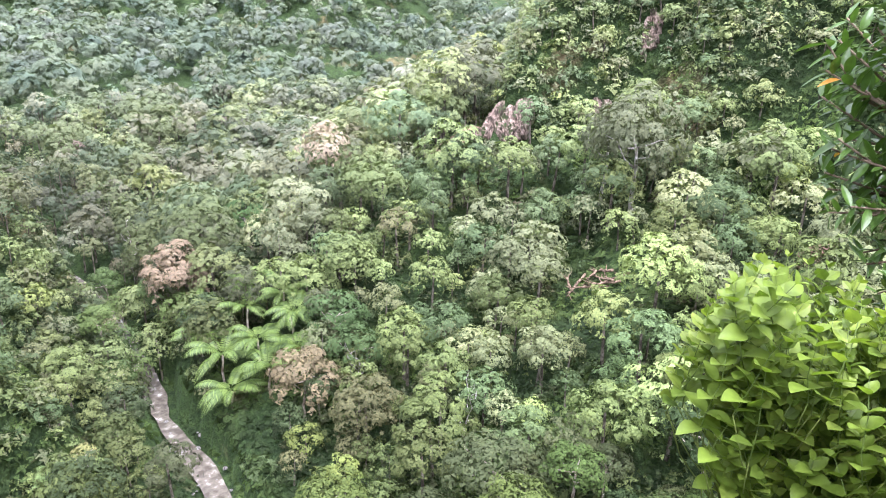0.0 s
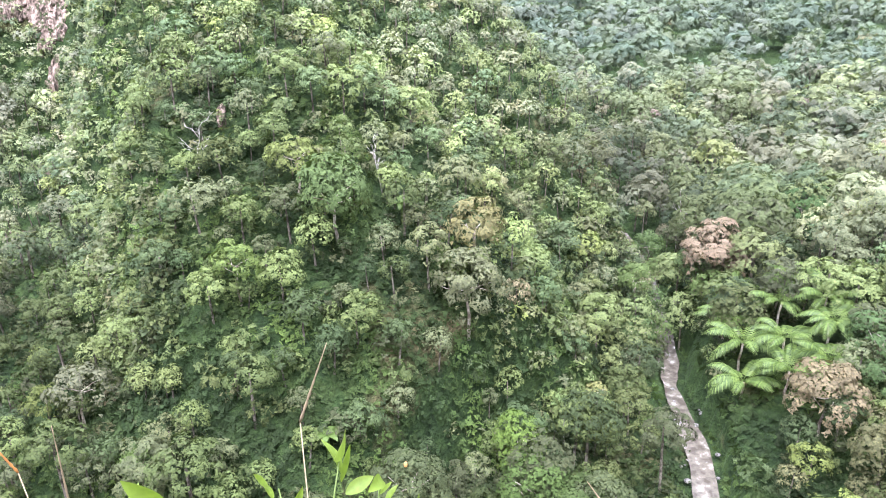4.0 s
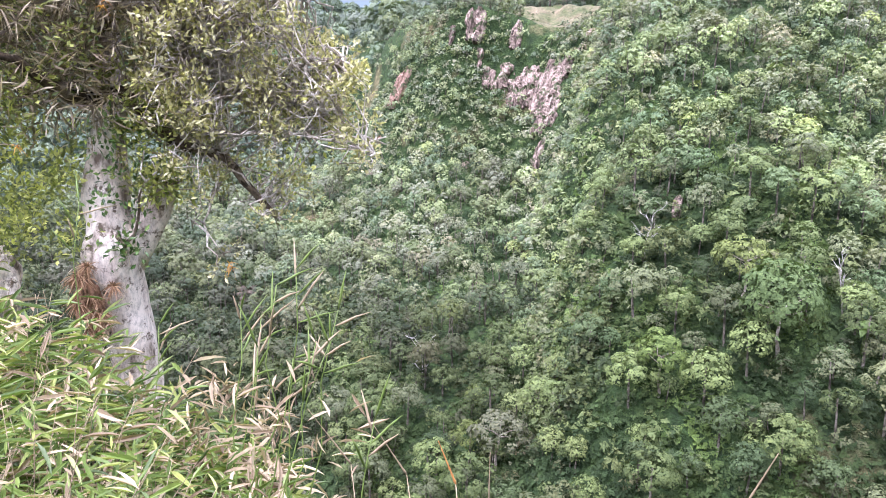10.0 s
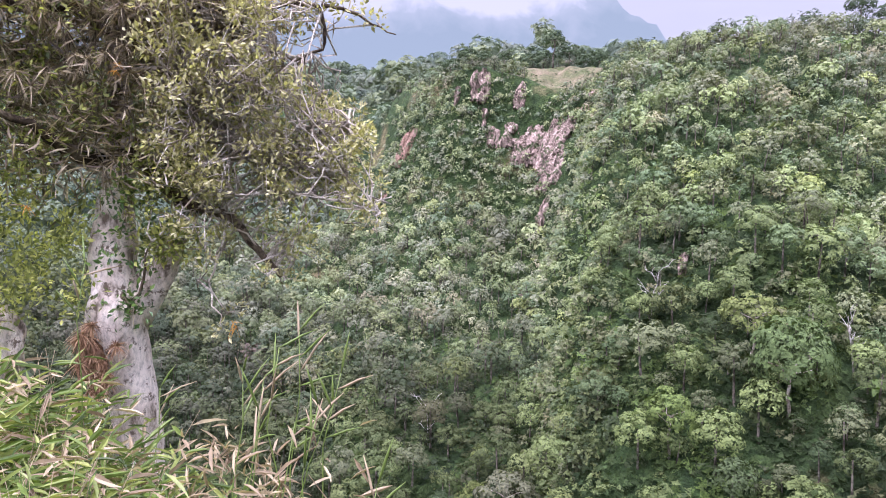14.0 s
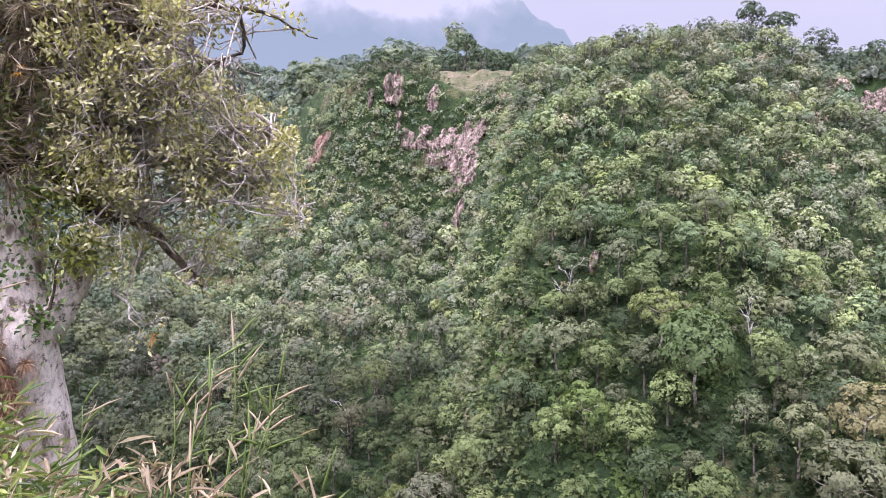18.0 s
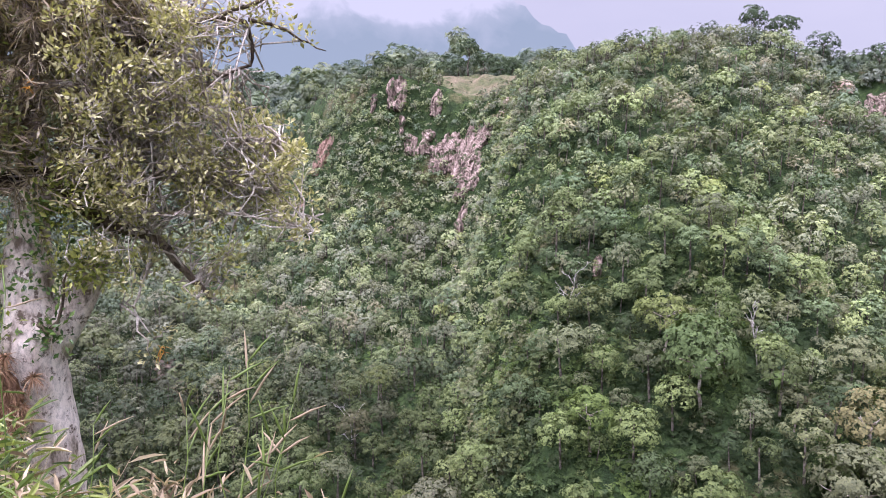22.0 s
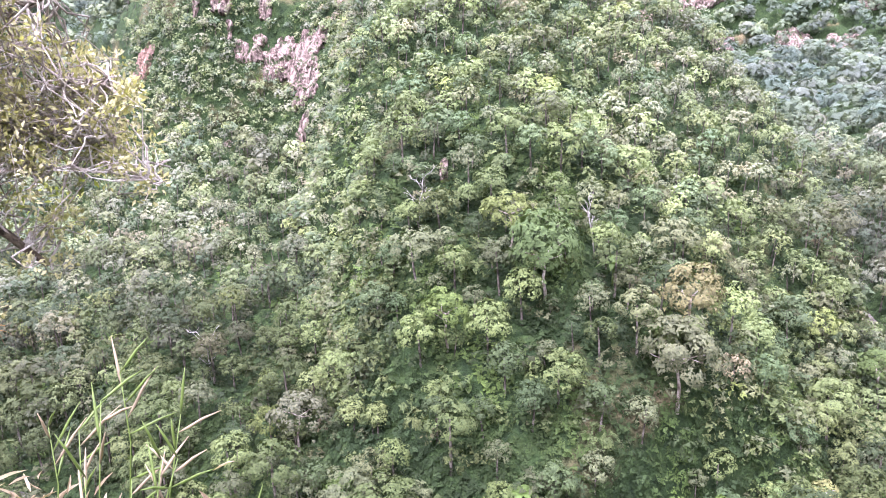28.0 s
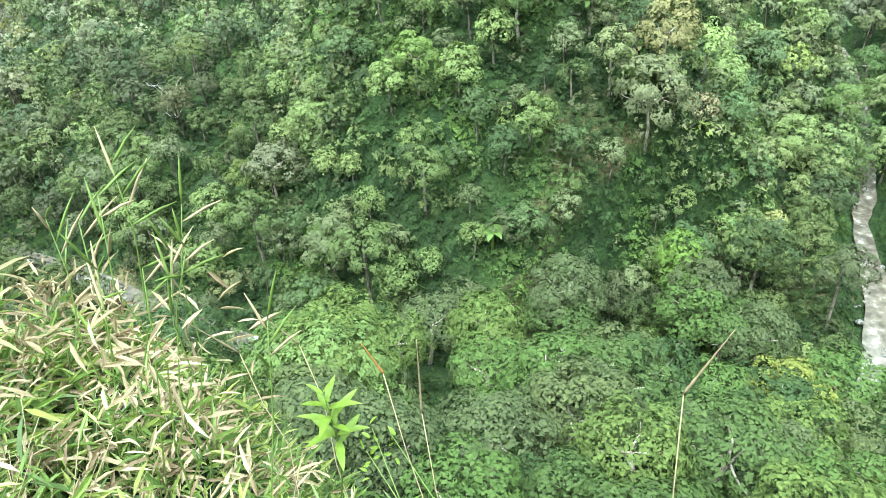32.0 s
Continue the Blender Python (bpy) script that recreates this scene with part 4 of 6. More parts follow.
stand("small pale tree with a leaning white trunk", 50.5, 47.5, 7.6, 1.7, (0.17, 0.24, 0.09), 210, n=320, lobes=5, size=0.2, bark=M_WHITEBARK, stem=0.03)
stand("small yellowish tree with thin pale trunks", 53.0, 45.3, 7.4, 1.5, (0.22, 0.22, 0.085), 211, n=300, lobes=5, size=0.2, bark=M_WHITEBARK, stem=0.03)
stand("broad umbrella-shaped tree with a fine grey-green crown", 3.2, 31.0, 9.0, 5.6, (0.115, 0.16, 0.05), 212, n=1600, lobes=12, size=0.085, flat=0.32)
stand("broad fine-leaved tree with a domed olive crown", -2.5, 28.0, 5.0, 2.8, (0.115, 0.155, 0.048), 213, n=1000, lobes=9, size=0.1, flat=0.4)
stand("yellow-green feathery tree above the stream bank", 38.5, 27.0, 8.5, 4.4, (0.17, 0.185, 0.045), 214, n=1400, lobes=11, size=0.1, flat=0.45)
stand("pale leafless-looking tree with a grey twiggy crown", 24.0, 34.0, 6.5, 2.6, (0.14, 0.15, 0.085), 215, n=500, lobes=7, size=0.12, bark=M_WHITEBARK)
stand("grey twiggy half-dry tree on the slope", 6.6, 74.0, 7.0, 3.4, (0.13, 0.135, 0.08), 216, n=800, lobes=8, size=0.13)
stand("lime green young tree on the lower slope", 9.0, 62.0, 6.0, 2.8, (0.12, 0.17, 0.05), 217, n=700, lobes=7, size=0.14)
stand("lime green leafy tree on the middle slope", 22.0, 66.0, 6.5, 3.0, (0.12, 0.165, 0.045), 218, n=700, lobes=7, size=0.14)
stand("dark rounded evergreen tree in the valley", 104.0, 52.0, 9.0, 4.8, (0.06, 0.105, 0.035), 219, n=1000, lobes=10, size=0.12)
stand("dark rounded evergreen tree near palms", 72.0, 24.0, 7.5, 3.6, (0.07, 0.11, 0.04), 220, n=900, lobes=9, size=0.12)
stand("dark rounded tree with a tight crown near palms", 75.5, 27.5, 8.0, 3.8, (0.075, 0.12, 0.045), 221, n=900, lobes=9, size=0.12)
stand("orange-flecked olive tree below the viewpoint", 33.0, 3.0, 9.0, 4.2, (0.2, 0.2, 0.06), 222, n=1200, lobes=10, size=0.11)

for i, (x, y, H, R) in enumerate([(82.5, 52.6, 6.5, 3.0), (71.0, 54.6, 7.0, 2.8), (75.5, 59.5, 8.5, 3.2), (88.5, 59.0, 7.5, 3.4), (77.6, 56.0, 6.5, 2.6), (82.4, 60.6, 7.0, 3.0), (89.5, 66.5, 7.5, 3.2), (95.5, 73.0, 8.0, 3.4)]):
    stand("leafy green tree overhanging the stream bank", x, y, H, R, ((0.1, 0.14, 0.045), (0.085, 0.125, 0.045))[i % 2], 230 + i, n=900, lobes=8, size=0.12)

# a line of trees along the plateau rim: bearing, distance, height, crown radius
RIM = [(0.2, 198, 5.0, 2.6), (1.6, 195, 6.0, 3.0), (3.0, 196, 5.0, 2.6), (4.3, 190, 5.5, 2.2), (7.4, 230, 7.0, 3.6), (9.4, 228, 7.5, 3.8), (11.5, 230, 8.0, 3.8), (13.6, 220, 7.5, 3.6), (16.0, 210, 7.0, 3.6), (6.4, 228, 7.5, 3.8), (8.2, 224, 11.5, 4.0), (10.6, 226, 7.0, 3.4), (12.4, 224, 6.5, 3.4), (14.8, 215, 8.5, 4.2), (17.3, 205, 7.0, 3.6), (19.2, 195, 6.0, 2.8),
       (25.3, 182, 9.0, 4.6), (28.8, 177, 8.0, 3.6), (30.6, 176, 7.0, 3.6)]
for i, (az, dd, H, R) in enumerate(RIM):
    x, y = dd * math.sin(radians(az)), dd * math.cos(radians(az))
    lab = "dark round-crowned tree standing on the plateau rim" if i not in (10, 16, 17) else ("tall flat-topped tree rising above the plateau rim" if i != 16 else "sparse spreading tree with bare twigs on the rim")
    stand(lab, x, y, H, R, (0.07, 0.1, 0.05) if i != 16 else (0.12, 0.13, 0.1), 240 + i, n=620 if i != 16 else 160, lobes=8, size=0.16, group="trees along the plateau rim", flat=0.45, bark=M_DARKTRUNK)
for i, (az, dd, H, R) in enumerate([(33.4, 505, 20, 10), (36.8, 512, 22, 11), (38.6, 515, 15, 8), (39.8, 520, 19, 9), (41.6, 515, 14, 8)]):
    x, y = dd * math.sin(radians(az)), dd * math.cos(radians(az))
    stand("dark flat-topped tree on the distant plateau edge", x, y, H, R, (0.07, 0.1, 0.055), 260 + i, n=300, lobes=7, size=0.17, group="trees on the distant plateau", flat=0.4, bark=M_DARKTRUNK)


def bare_tree(label, x, y, H, seed, mat, spread=0.5):
    t = thing("bare_tree", label, "tree", "", (x, y, gz(x, y)))
    r = random.Random(seed)
    bm = bmesh.new()
    top = Vector((r.uniform(-0.8, 0.8), r.uniform(-0.4, 0.4), H * 0.75))
    path = limb_path((0, 0, -0.4), top, seed, 0.06, 6)
    tube(bm, path, [0.1, 0.085, 0.075, 0.065, 0.05, 0.03], 6)
    part("trunk", bm, mat, t)
    for k in range(7):
        s = path[2 + k % 4]
        a = r.uniform(0, 6.28)
        e = s + Vector((math.cos(a) * H * spread * 0.5, math.sin(a) * H * spread * 0.5, H * r.uniform(0.15, 0.35)))
        bm = bmesh.new()
        bp = limb_path(s, e, seed + k, 0.12, 5)
        tube(bm, bp, [0.05, 0.042, 0.034, 0.025, 0.012], 5)
        for q in range(3):
            s2 = bp[1 + q]
            tube(bm, limb_path(s2, s2 + Vector((r.uniform(-0.9, 0.9), r.uniform(-0.9, 0.9), r.uniform(0.2, 0.9))), seed + k * 7 + q, 0.1, 3), [0.025, 0.018, 0.008], 4)
        part("branch", bm, mat, t)


bare_tree("leafless pale tree standing among green shrubs", 47.0, 22.0, 7.0, 301, M_WHITEBARK)
bare_tree("dead white forked tree on the forest slope", 24.6, 84.0, 7.5, 302, M_WHITEBARK)
bare_tree("short broken pale trunk on the slope", 41.0, 69.3, 6.5, 303, M_WHITEBARK, 0.2)
bare_tree("leafless white tree below the viewpoint", 20.0, 30.0, 8.0, 304, M_WHITEBARK)
bare_tree("leafless pale tree in the forested side valley", -2.0, 92.0, 8.0, 305, M_WHITEBARK)
bare_tree("thin pale dead tree in the valley woods", 62.0, 9.0, 9.0, 306, M_WHITEBARK, 0.25)
bare_tree("bare pale tree deep in the valley woods", 104.0, 74.0, 11.0, 307, M_WHITEBARK, 0.25)
bare_tree("dead grey tree by the stream bank", 71.0, 22.5, 7.0, 308, M_WHITEBARK)


def fallen_log(label, x, y, ln, yaw, tilt, seed):
    bm = bmesh.new()
    tube(bm, limb_path((-ln / 2, 0, 0), (ln / 2, 0, 0), seed, 0.03, 6), [0.17, 0.16, 0.15, 0.13, 0.1, 0.06], 8)
    r = random.Random(seed)
    for k in range(4):
        s = Vector((r.uniform(-ln / 3, ln / 2.2), 0, 0))
        tube(bm, limb_path(s, s + Vector((r.uniform(0, 1.4), r.uniform(-1.3, 1.3), r.uniform(0.1, 0.9))), seed + k, 0.1, 3), [0.09, 0.06, 0.02], 5)
    me = bpy.data.meshes.new("fallen_log")
    bm.to_mesh(me)
    bm.free()
    me.materials.append(M_BROWNBARK)
    ob = new("fallen_log", me)
    ob.matrix_basis = pose(x, y, gz(x, y) + 1.2, 0, tilt, yaw)
    tagged(ob, label, "log", "fallen logs")


for k in range(8):
    fallen_log("brown dead fallen tree lying on the landslip", 82.0 + rng.uniform(-3, 3), -2.5 + rng.uniform(-3, 3), rng.uniform(2.5, 6), rng.uniform(20, 170), rng.uniform(-35, 25), 320 + k)


def frond(bm, base, yaw, ln, rise, droop, pairs=24, leaflet=0.28):
    """An arching palm frond: a rib and two rows of hanging leaflets."""
    ca, sa = math.cos(yaw), math.sin(yaw)
    pts = []
    for k in range(9):
        s = k / 8
        out = ln * (s * 0.95 - 0.12 * s * s)
        pts.append(Vector(base) + Vector((ca * out, sa * out, ln * (rise * s - droop * s * s))))
    tube(bm, pts, [0.05 * (1 - 0.9 * k / 8) for k in range(9)], 4)
    side = Vector((-sa, ca, 0))
    for i in range(pairs):
        s = 0.12 + 0.86 * i / (pairs - 1)
        k = min(int(s * 8), 7)
        p = pts[k].lerp(pts[k + 1], s * 8 - k)
        fw = (pts[k + 1] - pts[k]).normalized()
        L = ln * leaflet * math.sin(math.pi * (0.15 + 0.8 * s)) * 0.75
        for sg in (-1, 1):
            d = (side * sg + fw * 0.55 + Vector((0, 0, -0.4))).normalized()
            w = fw * L * 0.095
            m, e = p + d * L * 0.5 + Vector((0, 0, 0.05 * L)), p + d * L + Vector((0, 0, -0.22 * L))
            v = [bm.verts.new(q) for q in (p - w * 0.4, m - w, e, m + w, p + w * 0.4)]
            bm.faces.new(v)


M_PALM = leaf_material("palm_leaflets", (0.06, 0.1, 0.022), (0.1, 0.155, 0.032), (0.14, 0.2, 0.045), 0.6, 0.3)


def tree_palm(x, y, H, L, seed, n=11):
    t = thing("tree_palm", "bright green palm with long arching feathery fronds", "palm", "palms beside the stream", (x, y, gz(x, y)))
    r = random.Random(seed)
    bm = bmesh.new()
    tube(bm, limb_path((0, 0, -0.4), (r.uniform(-0.5, 0.5), r.uniform(-0.5, 0.5), H), seed, 0.04, 5), [0.17, 0.15, 0.14, 0.13, 0.12], 7)
    part("trunk", bm, M_TRUNK, t)
    for k in range(n):
        bm = bmesh.new()
        frond(bm, (0, 0, H), k * 2.4 + r.uniform(-0.2, 0.2), L * r.uniform(0.9, 1.3), r.uniform(0.35, 1.15), r.uniform(0.6, 0.95))
        part("frond", bm, M_PALM, t)


for i, (x, y, H, L) in enumerate([(69.6, 38.4, 2.4, 4.4), (71.8, 34.6, 3.0, 4.6), (74.2, 31.6, 3.2, 4.2), (73.2, 41.2, 4.4, 4.4), (75.4, 37.4, 4.4, 4.6), (77.8, 33.6, 4.2, 4.2), (76.4, 45.6, 5.0, 4.0), (79.4, 41.0, 6.0, 4.2), (81.0, 36.4, 5.2, 4.0), (80.6, 48.0, 5.8, 3.8), (84.0, 43.4, 6.6, 3.8)]):
    tree_palm(x, y, H, L, 400 + i, 11)
tree_palm(70.2, 132.0, 4.5, 2.0, 420, 9)


def banana_plant(x, y, seed):
    t = thing("banana_plant", "bright green banana plant with broad arching leaves", "plant", "", (x, y, gz(x, y)))
    bm = bmesh.new()
    tube(bm, [(0, 0, -0.3), (0, 0, 1.0), (0.05, 0, 2.4)], [0.18, 0.15, 0.09], 8)
    part("stem", bm, M_PALM, t)
    r = random.Random(seed)
    for k in range(8):
        a = k * 0.785 + r.uniform(-0.2, 0.2)
        L, up = r.uniform(1.6, 2.3), r.uniform(0.35, 0.9)
        bm = bmesh.new()
        rows = []
        for i in range(7):
            s = i / 6
            c = Vector((math.cos(a) * L * s * 0.9, math.sin(a) * L * s * 0.9, 2.4 + L * (up * s - 0.7 * s * s)))
            w = 0.34 * math.sin(math.pi * min(0.1 + 0.88 * s, 1)) + 0.02
            sd_ = Vector((-math.sin(a), math.cos(a), 0)) * w
            rows.append([bm.verts.new(c + sd_ + Vector((0, 0, 0.06))), bm.verts.new(c), bm.verts.new(c - sd_ + Vector((0, 0, 0.06)))])
        for p, q in zip(rows, rows[1:]):
            bm.faces.new((p[0], p[1], q[1], q[0]))
            bm.faces.new((p[1], p[2], q[2], q[1]))
        part("leaf", bm, M_PALM, t)


banana_plant(41.0, 65.2, 5)
banana_plant(24.0, 52.0, 6)

# ---- the ledge: an old tree, grass and bushes close by ----
def at(az, el, r):
    """A place by bearing and elevation in degrees and level distance from the standpoint on the ledge."""
    return Vector((r * math.sin(radians(az)), r * math.cos(radians(az)), r * math.tan(radians(el))))


LEAF_V = np.array([(0, 0, 0), (0.3, -0.42, 0.05), (0.68, -0.34, 0.0), (1, 0, -0.12), (0.68, 0.34, 0.0), (0.3, 0.42, 0.05), (0.3, 0, -0.02), (0.68, 0, -0.05)])
LEAF_F = np.array([(0, 1, 6), (1, 2, 7), (1, 7, 6), (2, 3, 7), (3, 4, 7), (4, 5, 6), (4, 6, 7), (5, 0, 6)])


SMALL_V = np.array([(0, 0, 0), (0.48, -0.45, 0.04), (1, 0, -0.1), (0.48, 0.45, 0.04), (0.5, 0, -0.04)])
SMALL_F = np.array([(0, 1, 4), (1, 2, 4), (2, 3, 4), (3, 0, 4)])


def leaves(pos, way, nrm, length, width, V=LEAF_V, F=LEAF_F):
    """Many folded leaves as arrays of vertices and triangles."""
    way = unit(np.asarray(way, float))
    side = unit(np.cross(nrm, way))
    up = np.cross(way, side)
    n = len(pos)
    length, width = np.broadcast_to(length, n), np.broadcast_to(width, n)
    v = (np.asarray(pos)[:, None] + way[:, None] * (V[None, :, 0] * length[:, None])[..., None]
         + side[:, None] * (V[None, :, 1] * width[:, None])[..., None] + up[:, None] * (V[None, :, 2] * length[:, None])[..., None])
    f = (np.arange(n) * len(V))[:, None, None] + F[None]
    return v.reshape(-1, 3), f.reshape(-1, 3)


def leaf_part(name, parent, mat, pos, way, nrm, length, width, label="", small=False):
    v, f = leaves(pos, way, nrm, length, width, SMALL_V, SMALL_F) if small else leaves(pos, way, nrm, length, width)
    return tagged(mesh_object(name, v, f, mat, False, parent), label, kind="stuff")


M_OLIVE = leaf_material("olive_tree_leaves", (0.13, 0.125, 0.052), (0.33, 0.305, 0.14), (0.58, 0.54, 0.32), 0.42, 0.42)
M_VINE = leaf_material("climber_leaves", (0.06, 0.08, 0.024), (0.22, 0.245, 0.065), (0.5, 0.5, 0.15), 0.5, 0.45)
M_MOSS = leaf_material("dry_epiphytes", (0.07, 0.053, 0.037), (0.28, 0.22, 0.15), (0.54, 0.46, 0.33), 0.9, 0.3)
M_GRASS = leaf_material("grass_blades", (0.05, 0.082, 0.018), (0.125, 0.18, 0.038), (0.265, 0.29, 0.085), 0.5, 0.35)
M_STRAW = leaf_material("dry_grass", (0.16, 0.115, 0.07), (0.3, 0.235, 0.15), (0.46, 0.38, 0.26), 0.75, 0.25)
M_BUSH = leaf_material("bush_leaves", (0.08, 0.13, 0.016), (0.14, 0.205, 0.024), (0.215, 0.28, 0.045), 0.55, 0.4)
M_GLOSSY = leaf_material("glossy_leaves", (0.03, 0.066, 0.014), (0.068, 0.13, 0.024), (0.16, 0.25, 0.055), 0.32, 0.25)
M_RUST = leaf_material("rusty_spike", (0.3, 0.12, 0.03), (0.42, 0.19, 0.05), (0.5, 0.26, 0.09), 0.8, 0.1)
M_ORANGE = leaf_material("orange_leaf", (0.45, 0.2, 0.03), (0.55, 0.26, 0.04), (0.6, 0.32, 0.06), 0.5, 0.3)
M_PALEBARK = bark_material("old_pale_bark", (0.17, 0.13, 0.095), (0.6, 0.51, 0.43), (0.8, 0.72, 0.63), 7.0)
M_TWIG = bark_material("grey_twigs", (0.26, 0.22, 0.17), (0.48, 0.42, 0.34), (0.64, 0.58, 0.5), 12.0)
M_MOSSBARK = bark_material("mossy_bark", (0.03, 0.022, 0.014), (0.075, 0.055, 0.035), (0.16, 0.13, 0.085), 9.0)


def near_tree():
    r = random.Random(5)
    rn = np.random.RandomState(5)
    base = Vector((-2.1, 4.87, gz(-2.1, 4.87)))
    t = thing("tree", "old pale-barked tree hung with epiphytes on the ledge", "tree", "", base)
    off = -base

    def P(*q):
        return [at(*k) + off for k in q]
    bm = bmesh.new()
    pts = [Vector((0.1, 0, -0.3))] + P((-23.4, -34, 5.3), (-23.9, -24, 5.3), (-24.5, -18, 5.3), (-25.0, -13.5, 5.3), (-25.2, -10.3, 5.35), (-24.9, -6.8, 5.4), (-24.2, -3.5, 5.4), (-24.0, 0, 5.45), (-24.0, 4, 5.5), (-23.5, 9, 5.5), (-24.5, 18, 5.5), (-22, 30, 5.4))
    wide = [0.2, 0.155, 0.145, 0.16, 0.19, 0.165, 0.135, 0.1, 0.07, 0.065, 0.055, 0.04, 0.03]
    fine_p, fine_w = [], []
    for k in range(len(pts) - 1):
        for s in range(5):
            fine_p.append(pts[k].lerp(pts[k + 1], s / 5))
            fine_w.append(wide[k] + (wide[k + 1] - wide[k]) * s / 5)
    tube(bm, fine_p, fine_w, 20)
    for v in bm.verts:
        q = noise.noise(v.co * 2.2) * 0.05 + noise.noise(v.co * 7.0) * 0.03 + noise.noise(v.co * 19.0) * 0.012
        v.co += Vector((v.co.x - pts[4].x, v.co.y - pts[4].y, 0)).normalized() * q
    part("trunk", bm, M_PALEBARK, t, "pale pinkish smooth bark")
    bm = bmesh.new()
    tube(bm, P((-24.4, -14.5, 5.3), (-22.9, -12.3, 5.22), (-21.6, -10.2, 5.2), (-20.9, -8.0, 5.2)), [0.12, 0.1, 0.085, 0.075], 14)
    for v in bm.verts:
        v.co += Vector((1, -1, 0.4)) * (noise.noise(v.co * 6) * 0.04 + noise.noise(v.co * 17) * 0.015)
    part("broken_limb", bm, M_PALEBARK, t, "pale broken limb stump")
    limbs = [
        ([(-24, -1.9, 5.4), (-22.7, -2.5, 5.3), (-20.9, -4.6, 5.2), (-19.1, -5.7, 5.1), (-16.8, -6.6, 5.0), (-14.6, -9.2, 5.0), (-13.0, -11.3, 5.0)], 0.065, M_MOSSBARK),
        ([(-24, -1.9, 5.4), (-26, -2.2, 5.3), (-28, -1.3, 5.2), (-29.7, 0.2, 5.1), (-33, 1.5, 5.0)], 0.06, M_MOSSBARK),
        ([(-23.6, 5.5, 5.5), (-21.5, 6.3, 5.4), (-20.2, 6.6, 5.3), (-18, 7.3, 5.2), (-15.7, 7.6, 5.1), (-12.4, 9.3, 5.0), (-9.5, 10.2, 4.9), (-7, 11.5, 4.9)], 0.034, M_MOSSBARK),
        ([(-20.5, 6.3, 5.3), (-18.6, 5.0, 5.2), (-17.6, 2.4, 5.1), (-17.3, 0, 5.1), (-15, -1.6, 5.0), (-11, -2.4, 4.9), (-8.0, -3.1, 4.8)], 0.019, M_TWIG),
        ([(-12.4, 9.3, 5.0), (-9.7, 9.3, 4.9), (-9.2, 7.7, 4.9), (-9.6, 6.1, 4.9), (-11.6, 5.3, 4.9), (-13.5, 5.8, 4.9)], 0.017, M_MOSSBARK),
        ([(-9.5, 9.4, 4.9), (-7.4, 8.9, 4.9), (-5.6, 8.0, 4.9), (-3.9, 7.3, 4.9)], 0.014, M_MOSSBARK),
        ([(-19.3, -5.6, 5.1), (-16.5, -5.0, 5.0), (-13.0, -4.6, 4.9), (-9.5, -5.2, 4.8), (-6.6, -6.0, 4.8), (-5.2, -6.4, 4.8)], 0.014, M_TWIG),
        ([(-21.5, -4.0, 5.2), (-18.0, -2.6, 5.0), (-14, -0.5, 4.9), (-10.5, 0.4, 4.8), (-7.6, 0.8, 4.8)], 0.015, M_TWIG),
        ([(-23.8, 3.5, 5.45), (-20.0, 3.4, 5.2), (-16.0, 3.6, 5.0), (-12.6, 3.0, 4.9)], 0.018, M_TWIG),
        ([(-16.8, -6.6, 5.0), (-17.4, -9.0, 5.0), (-18.6, -11.5, 5.0), (-17.2, -14.0, 5.0)], 0.012, M_TWIG),
        ([(-23.8, 6.5, 5.5), (-21.2, 7.6, 5.45), (-19.4, 7.2, 5.4), (-17.6, 9.0, 5.4), (-14.5, 11.5, 5.4)], 0.075, M_MOSSBARK),
        ([(-24.2, 7.0, 5.5), (-26.5, 8.4, 5.5), (-30, 8.0, 5.4), (-35, 9.5, 5.3)], 0.07, M_MOSSBARK),
        ([(-23.0, 4.2, 5.3), (-20.8, 4.4, 5.1), (-19.4, 3.2, 5.0), (-18.9, 1.2, 5.0), (-18.2, -0.6, 5.0)], 0.024, M_TWIG),
        ([(-25, -11.5, 5.2), (-24.2, -12.8, 5.1), (-23.3, -11.8, 5.05), (-22.9, -9.4, 5.05), (-22.4, -8.2, 5.0)], 0.016, M_MOSSBARK)]
    nodes_ = []
    for q, w, mat in limbs:
        bm = bmesh.new()
        pp = P(*q)
        fine = []
        for a, b in zip(pp, pp[1:]):
            for k in range(3):
                fine.append(a.lerp(b, k / 3) + Vector([r.uniform(-1, 1) * 0.012 for _ in range(3)]))
        fine.append(pp[-1])
        tube(bm, fine, [w * (1 - 0.72 * k / (len(fine) - 1)) for k in range(len(fine))], 8)
        part("branch", bm, mat, t)
        nodes_ += [p - off for p in fine[3:]]
    hull = [(-23, 12), (-15.8, 12), (-13.4, 8.8), (-13.6, 6.0), (-11.4, 4.2), (-9.6, 2.5), (-8, 1.6), (-5.6, 0.4), (-6.4, -2.6), (-4.6, -5.6), (-4.9, -7.2), (-9.5, -6.2), (-9.0, -8.5), (-12, -12.0), (-14.5, -12.0), (-16, -8.6), (-19, -10.2), (-22.4, -8.5)]
    hx, hy = np.array([h[0] for h in hull]), np.array([h[1] for h in hull])
    cl = []
    while len(cl) < 640:
        a, e = rn.uniform(-23, -4.4), rn.uniform(-12.5, 12)
        if float(sd(hull, np.array([a]), np.array([e]))[0]) > (-0.9 if rn.uniform() < 0.2 else 0.1) and not (e < -5.0 and rn.uniform() < 0.68) and float(waves(np.array([a]), np.array([e * 1.7]), 3.6, 3)[0]) > -0.22:
            cl.append(at(a, e, rn.uniform(4.6, 5.8)))
